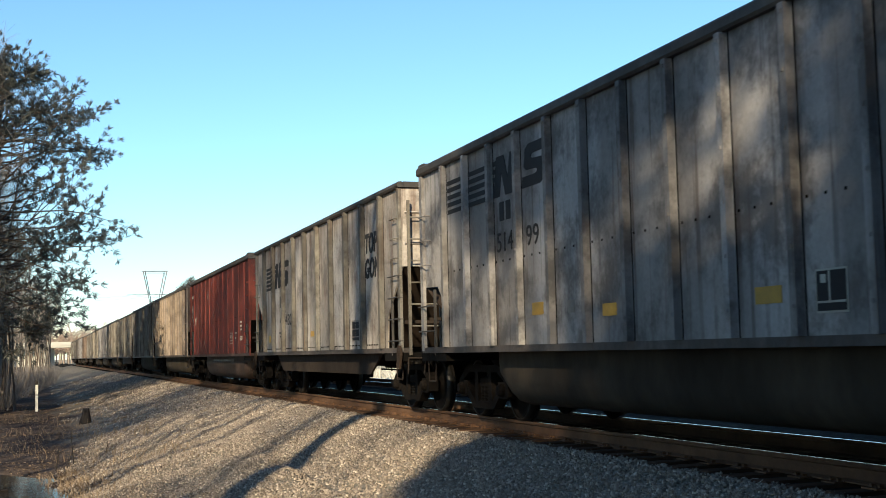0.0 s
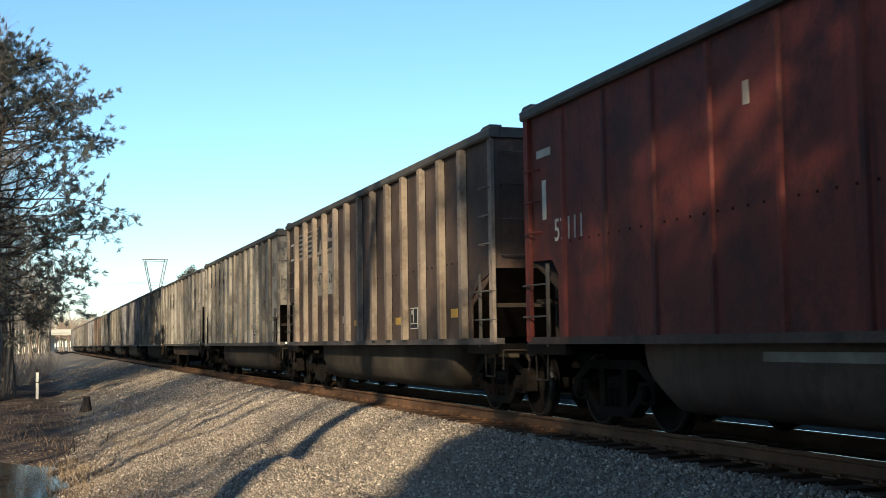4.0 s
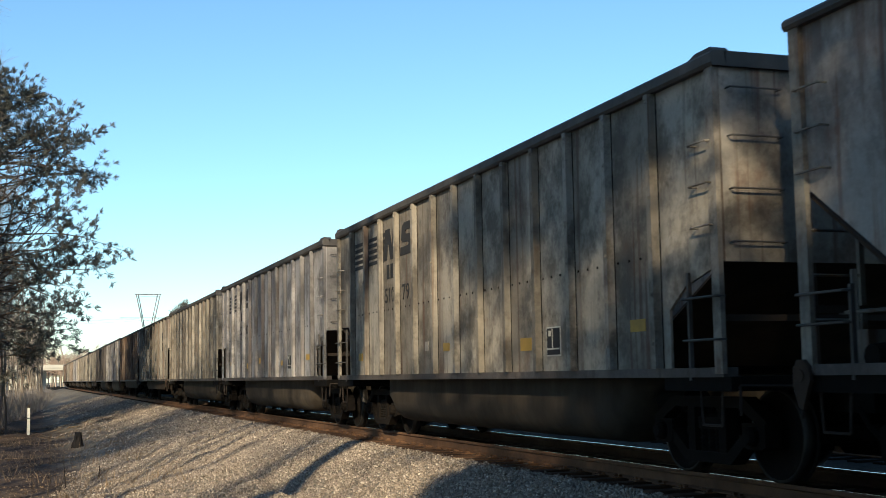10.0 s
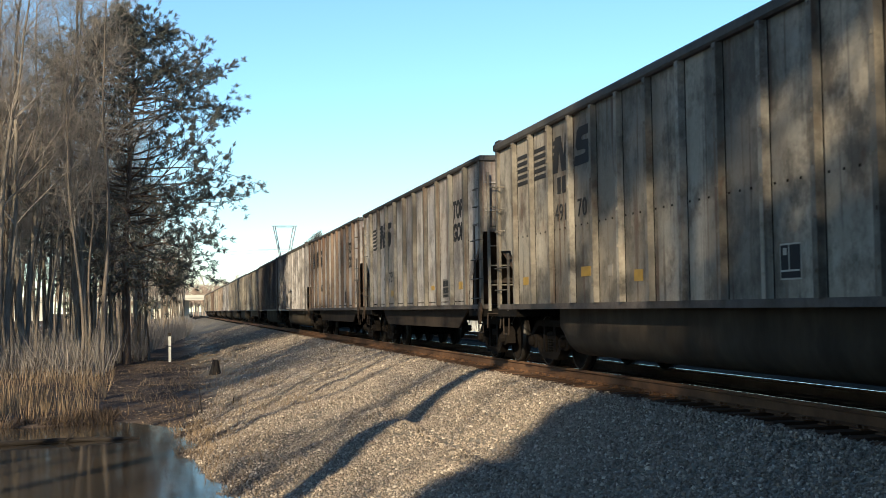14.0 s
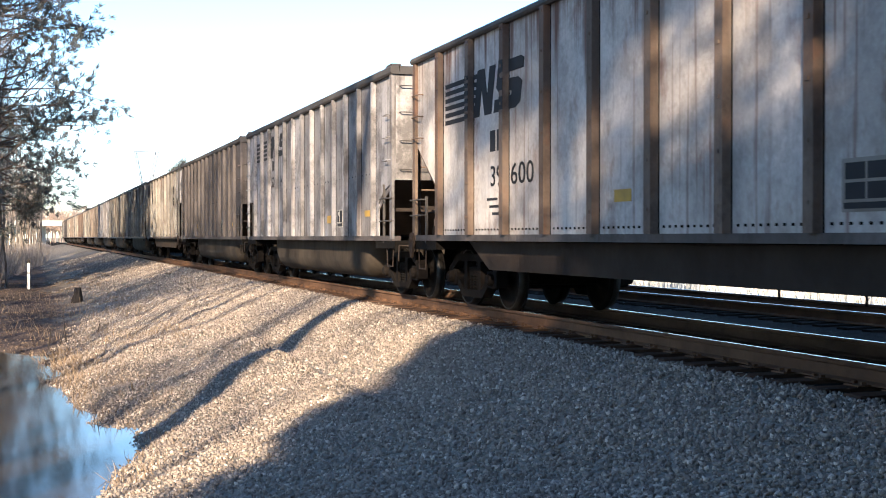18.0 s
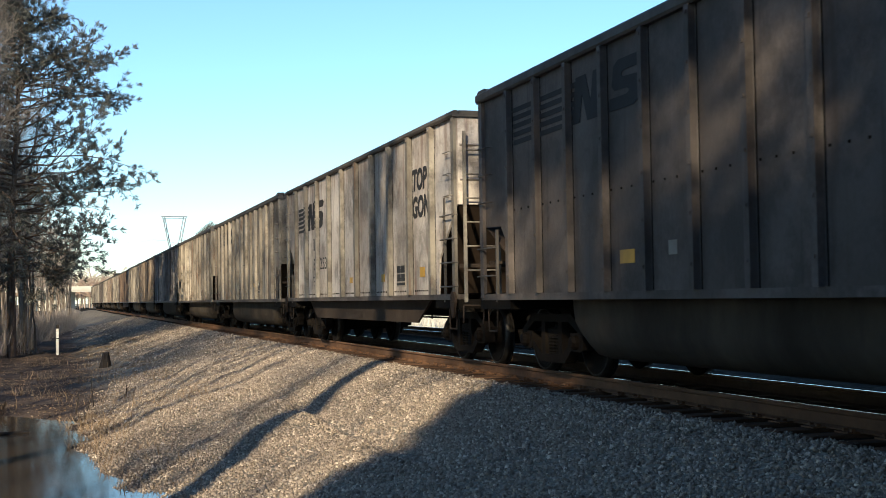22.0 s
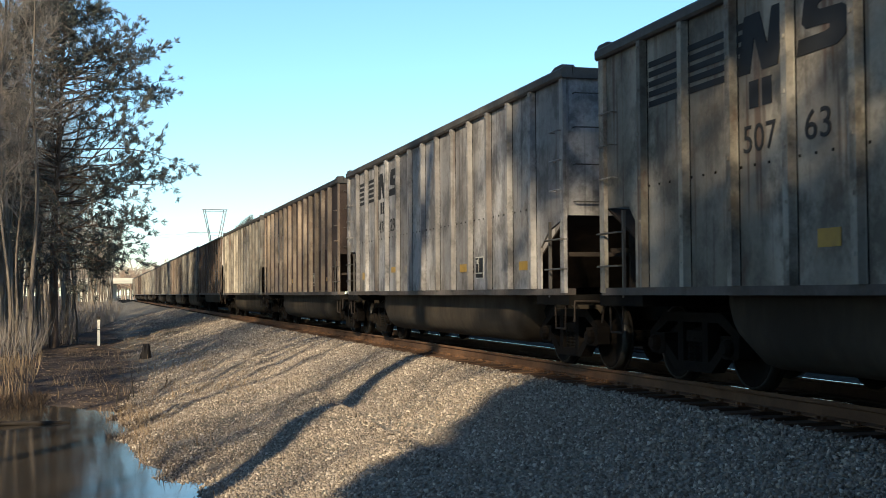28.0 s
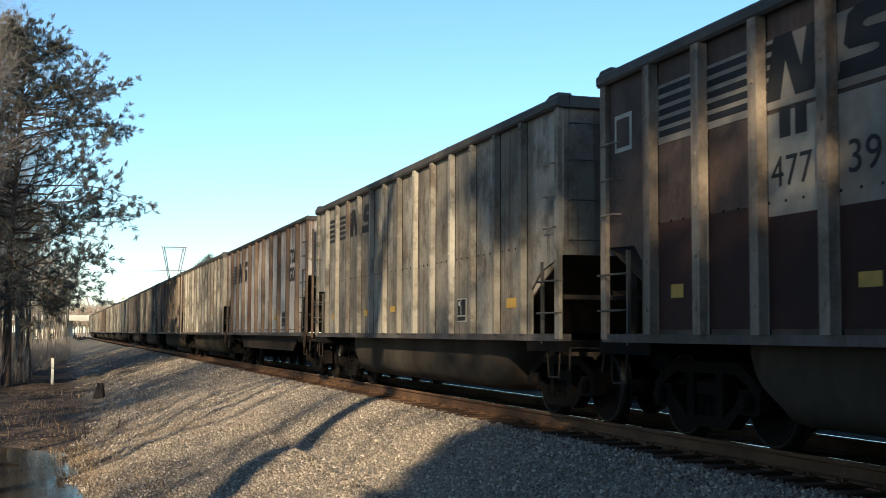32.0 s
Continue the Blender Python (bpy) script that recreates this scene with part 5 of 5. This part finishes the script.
for a, b, ra, rb in (((-3.6, 24.6, WATER_Z + 0.03), (-2.0, 25.0, WATER_Z + 0.05), 0.05, 0.045), ((-2.0, 25.0, WATER_Z + 0.05), (-0.5, 25.2, WATER_Z + 0.01), 0.045, 0.03), ((-1.9, 25.0, WATER_Z), (-1.7, 24.9, WATER_Z + 0.2), 0.02, 0.012)):
    log.rod(a, b, ra, 8, rb)
tagged(new("fallen_log", log.mesh("fallen_log", M_STUMP)), "dark half-sunk log lying in the water", "log")

# far woods: twiggy clumps on the horizon
def far_wood(name, x0, x1, y0, y1, high, n, seed):
    rs = np.random.default_rng(seed)
    segs = []
    for _ in range(n):
        x, y = rs.uniform(x0, x1), rs.uniform(y0, y1)
        h = high * rs.uniform(0.55, 1.1)
        p = np.array([x, y, -1.0])
        segs.append((*p, x, y, h * 0.6, 0.25, 0.12))
        for _ in range(26):
            a = np.array([x, y, h * rs.uniform(0.25, 0.7)])
            way = rs.normal(size=3) * [1, 1, 0.5] + [0, 0, 0.9]
            b = a + way / np.linalg.norm(way) * h * rs.uniform(0.2, 0.42)
            segs.append((*a, *b, 0.13, 0.08))
            for _ in range(3):
                w2 = way + rs.normal(size=3) * 1.2
                segs.append((*b, *(b + w2 / np.linalg.norm(w2) * h * 0.13), 0.09, 0.05))
    return tagged(new(name, tube_mesh(name, segs, M_FARWOOD, 3)), "pale tan leafless woods on the horizon", "woods", kind="stuff")


far_wood("far_woods", -30, 75, 500, 600, 14, 260, 1)
far_wood("far_woods", 60, 420, 330, 470, 13, 160, 3)

# ---- bridge, tower, post, stump ----
bridge = tagged(new("road_bridge"), "low pale concrete road bridge far down the line", "bridge")
by = 430.0
deck = Geo().box(-60, 70, by, by + 9, 4.9, 5.9)
deck.box(-60, 70, by - 0.3, by, 5.5, 6.7)
part("deck", deck, M_CONCRETE, bridge)
for x in (-26, -10, 2.5, 15, 34):
    part("pier", Geo().box(x - 0.6, x + 0.6, by + 1, by + 8, -1.6, 4.9), M_CONCRETE, bridge)
part("abutment", Geo().box(-60, -40, by + 0.5, by + 8.5, -1.6, 4.9), M_CONCRETE, bridge)
part("wing_wall", Geo().box(-8, 5.5, by + 6, by + 6.5, -1.6, 4.9), M_CONCRETE, bridge)


def lattice_tower(x, y, base, high):
    """A waisted lattice pylon: narrow body, two spread arms and a level beam on top."""
    root = tagged(new("power_pylon"), "grey steel lattice pylon with a level top beam", "pylon")
    top, waist = high, high * 0.62
    legs = Geo()
    r = 0.16
    for sx in (-1, 1):
        for sy in (-1, 1):
            legs.rod((sx * 3.2, sy * 3.2, 0), (sx * 1.5, sy * 1.2, waist), r, 4)
    part("body", legs, M_TOWER, root)
    brace = Geo()
    levels = [0, 0.3, 0.55, 0.78, 1.0]
    for a, b in zip(levels, levels[1:]):
        wa, wb = 3.2 - 1.7 * a, 3.2 - 1.7 * b
        for sy in (-1, 1):
            brace.rod((-wa, sy * wa, a * waist), (wb, sy * wb, b * waist), 0.09, 4).rod((wa, sy * wa, a * waist), (-wb, sy * wb, b * waist), 0.09, 4)
    part("bracing", brace, M_TOWER, root)
    for s in (-1, 1):
        arm = Geo().rod((s * 1.5, -0.8, waist), (s * 3.9, -0.5, top), 0.16, 4).rod((s * 0.9, 0.8, waist), (s * 3.1, 0.5, top), 0.14, 4)
        for i in range(4):
            a, b = i / 4, (i + 1) / 4
            arm.rod((s * (1.5 + 2.4 * a), -0.8, waist + (top - waist) * a), (s * (0.9 + 2.2 * b), 0.8, waist + (top - waist) * b), 0.08, 4)
        part("arm", arm, M_TOWER, root)
    beam = Geo().rod((-4.3, 0, top), (4.3, 0, top), 0.16, 4).rod((-3.9, 0, top - 0.6), (3.9, 0, top - 0.6), 0.08, 4).rod((-1.5, 0, waist), (1.5, 0, waist), 0.14, 4)
    part("top_beam", beam, M_TOWER, root)
    part("cross_arm", Geo().rod((-9, 0, waist + 3.8), (9, 0, waist + 3.8), 0.1, 4), M_TOWER, root)
    root.location = (x, y, base)
    return root


lattice_tower(37.2, 420, -1, 30.6)
for dx, z in ((-9, 21.5), (0, 21.8), (9, 21.5)):
    wire = Geo()
    for s in (-1, 1):
        prev = (37.2 + dx, 420, z)
        for i in range(1, 13):
            f = i / 12
            cur = (37.2 + dx + s * 260 * f, 420 + 30 * s * f, z - 9 * 4 * f * (1 - f) * 0.5)
            wire.rod(prev, cur, 0.03, 3)
            prev = cur
    tagged(new("power_line", wire.mesh("power_line", M_TOWER)), "thin overhead power line", "cable")

post = tagged(new("marker_post"), "slim white marker post with a dark cap in the ditch", "post")
pz = float(ground_z(0.0, 59.5))
part("shaft", Geo().slab([(-0.06, -0.04), (0.06, -0.04), (0.06, 0.04), (-0.06, 0.04)], -0.3, 1.2, "z"), M_WHITE, post)
part("cap", Geo().slab([(-0.065, -0.045), (0.065, -0.045), (0.065, 0.045), (-0.065, 0.045)], 1.2, 1.36, "z"), M_STUMP, post)
part("band", Geo().slab([(-0.063, -0.043), (0.063, -0.043), (0.063, 0.043), (-0.063, 0.043)], 0.72, 0.76, "z"), M_STUMP, post)
post.location = (0.0, 59.5, pz)
stump = Geo()
o = [(0.22 * math.cos(a) * (1 + 0.25 * math.sin(3 * a)), 0.18 * math.sin(a)) for a in np.arange(0, 6.28, 0.6)]
n = len(o)
verts = [(x * k, y * k, z + (0.12 * math.sin(i * 2.1) if z > 0.3 else 0)) for z, k in ((-0.2, 1.1), (0.12, 0.85), (0.42, 0.5)) for i, (x, y) in enumerate(o)]
faces = [(j * n + i, j * n + (i + 1) % n, (j + 1) * n + (i + 1) % n, (j + 1) * n + i) for j in range(2) for i in range(n)] + [tuple(range(2 * n, 3 * n))]
stump.face_set(verts, faces)
st = tagged(new("tree_stump", stump.mesh("tree_stump", M_STUMP)), "short charred black stump at the foot of the bank", "stump")
st.location = (1.65, 45.5, float(ground_z(1.65, 45.5)))

for x, y, h, lean in ((0.4, 28.66, 0.5, 0.06), (0.83, 29.36, 0.6, -0.05), (0.62, 28.95, 0.32, 0.1), (1.63, 31.44, 0.28, 0.02)):
    stalk = Geo().rod((0, 0, -0.1), (lean, 0.02, h * 0.6), 0.018, 6, 0.013).rod((lean, 0.02, h * 0.6), (lean * 1.3, 0.03, h), 0.013, 6, 0.006)
    stalk.rod((lean, 0.02, h * 0.6), (lean + 0.07, -0.02, h * 0.85), 0.007, 5, 0.004)
    sk = tagged(new("dead_stalk", stalk.mesh("dead_stalk", M_STUMP)), "thin dark dead stalk standing at the water's edge", "plant")
    sk.location = (x, y, float(ground_z(x, y)))

# ---- ties, one by one near by ----
tie_meshes = {x: [chamfered_box(2.59 + 0.03 * i, 0.22 + 0.008 * i, 0.19).mesh("tie", wood) for i in range(3)] for x, wood in ((TRACK_X, M_TIE), (TRACK2_X, M_TIE_SHADED))}
plate = Geo().box(-0.19, 0.19, -0.1, 0.1, -0.185, -0.17)
for dx in (-0.11, 0.11):
    plate.box(dx - 0.02, dx + 0.02, -0.07, -0.04, -0.185, -0.145).box(dx - 0.02, dx + 0.02, 0.04, 0.07, -0.185, -0.145)
plate_mesh = plate.mesh("tie_plate", M_RAILSIDE)
dice = random.Random(3)
for i in range(130):
    y = 2.5 + i * 0.535
    for root, cx in ((track_near, TRACK_X), (track_far, TRACK2_X)):
        if cx == TRACK2_X and i > 60:
            continue
        t = part("tie", tie_meshes[cx][dice.randrange(3)], None, root, at=(cx + dice.uniform(-0.04, 0.04), y + dice.uniform(-0.03, 0.03), -0.187))
        t.rotation_euler = (0, 0, radians(dice.uniform(-0.8, 0.8)))
        if cx == TRACK_X and i < 75:
            part("tie_plate", plate_mesh, None, t, at=(-GAUGE / 2, 0, 0.187))

# ---- what moves ----
SLIP = [(0, 0), (8, 0.0), (9.5, 0.03), (11, 0.05), (13, 0.11), (14.5, 0.15), (16.5, 0.205), (18.5, 0.275), (20.2, 0.34), (22, 0.4), (24, 0.46), (26.5, 0.555), (27.5, 0.605), (29.3, 0.685), (30.9, 0.763), (32, 0.824)]


def run(t):
    """Metres that the train has gone after t seconds."""
    return 9.2 * t - PITCH * float(np.interp(t, [a for a, _ in SLIP], [b for _, b in SLIP]))


def motions():
    for k, car in enumerate(cars, -1):
        s0 = 19.35 + PITCH * k - HALF
        rows = []
        for t in range(0, 33, 2):
            x, y, turn = along(s0 - run(t))
            rows.append((t, pose(x, y, 0, 0, 0, turn)))
        walk(car, rows)
        if k > 19:
            continue
        t_in = next((t / 30 for t in range(0, 961, 2) if s0 - run(t / 30) < 34), 0)
        t_out = next((t / 30 for t in range(0, 961, 2) if s0 - run(t / 30) < -10), 32)
        times = sorted({0.0, *[f / 30 for f in range(round(t_in * 30), round(t_out * 30) + 1, 2)], 32.0})
        if len(times) < 4:
            continue
        for w in [o for o in car.children if o.name.startswith("wheelset")]:
            wy = w.location.y
            first, last = run(t_in), run(t_out)
            walk(w, [(t, pose(0, wy, 0.457, math.degrees((min(max(run(t), first), last) - first) / 0.457), 0, 0)) for t in times])


motions()
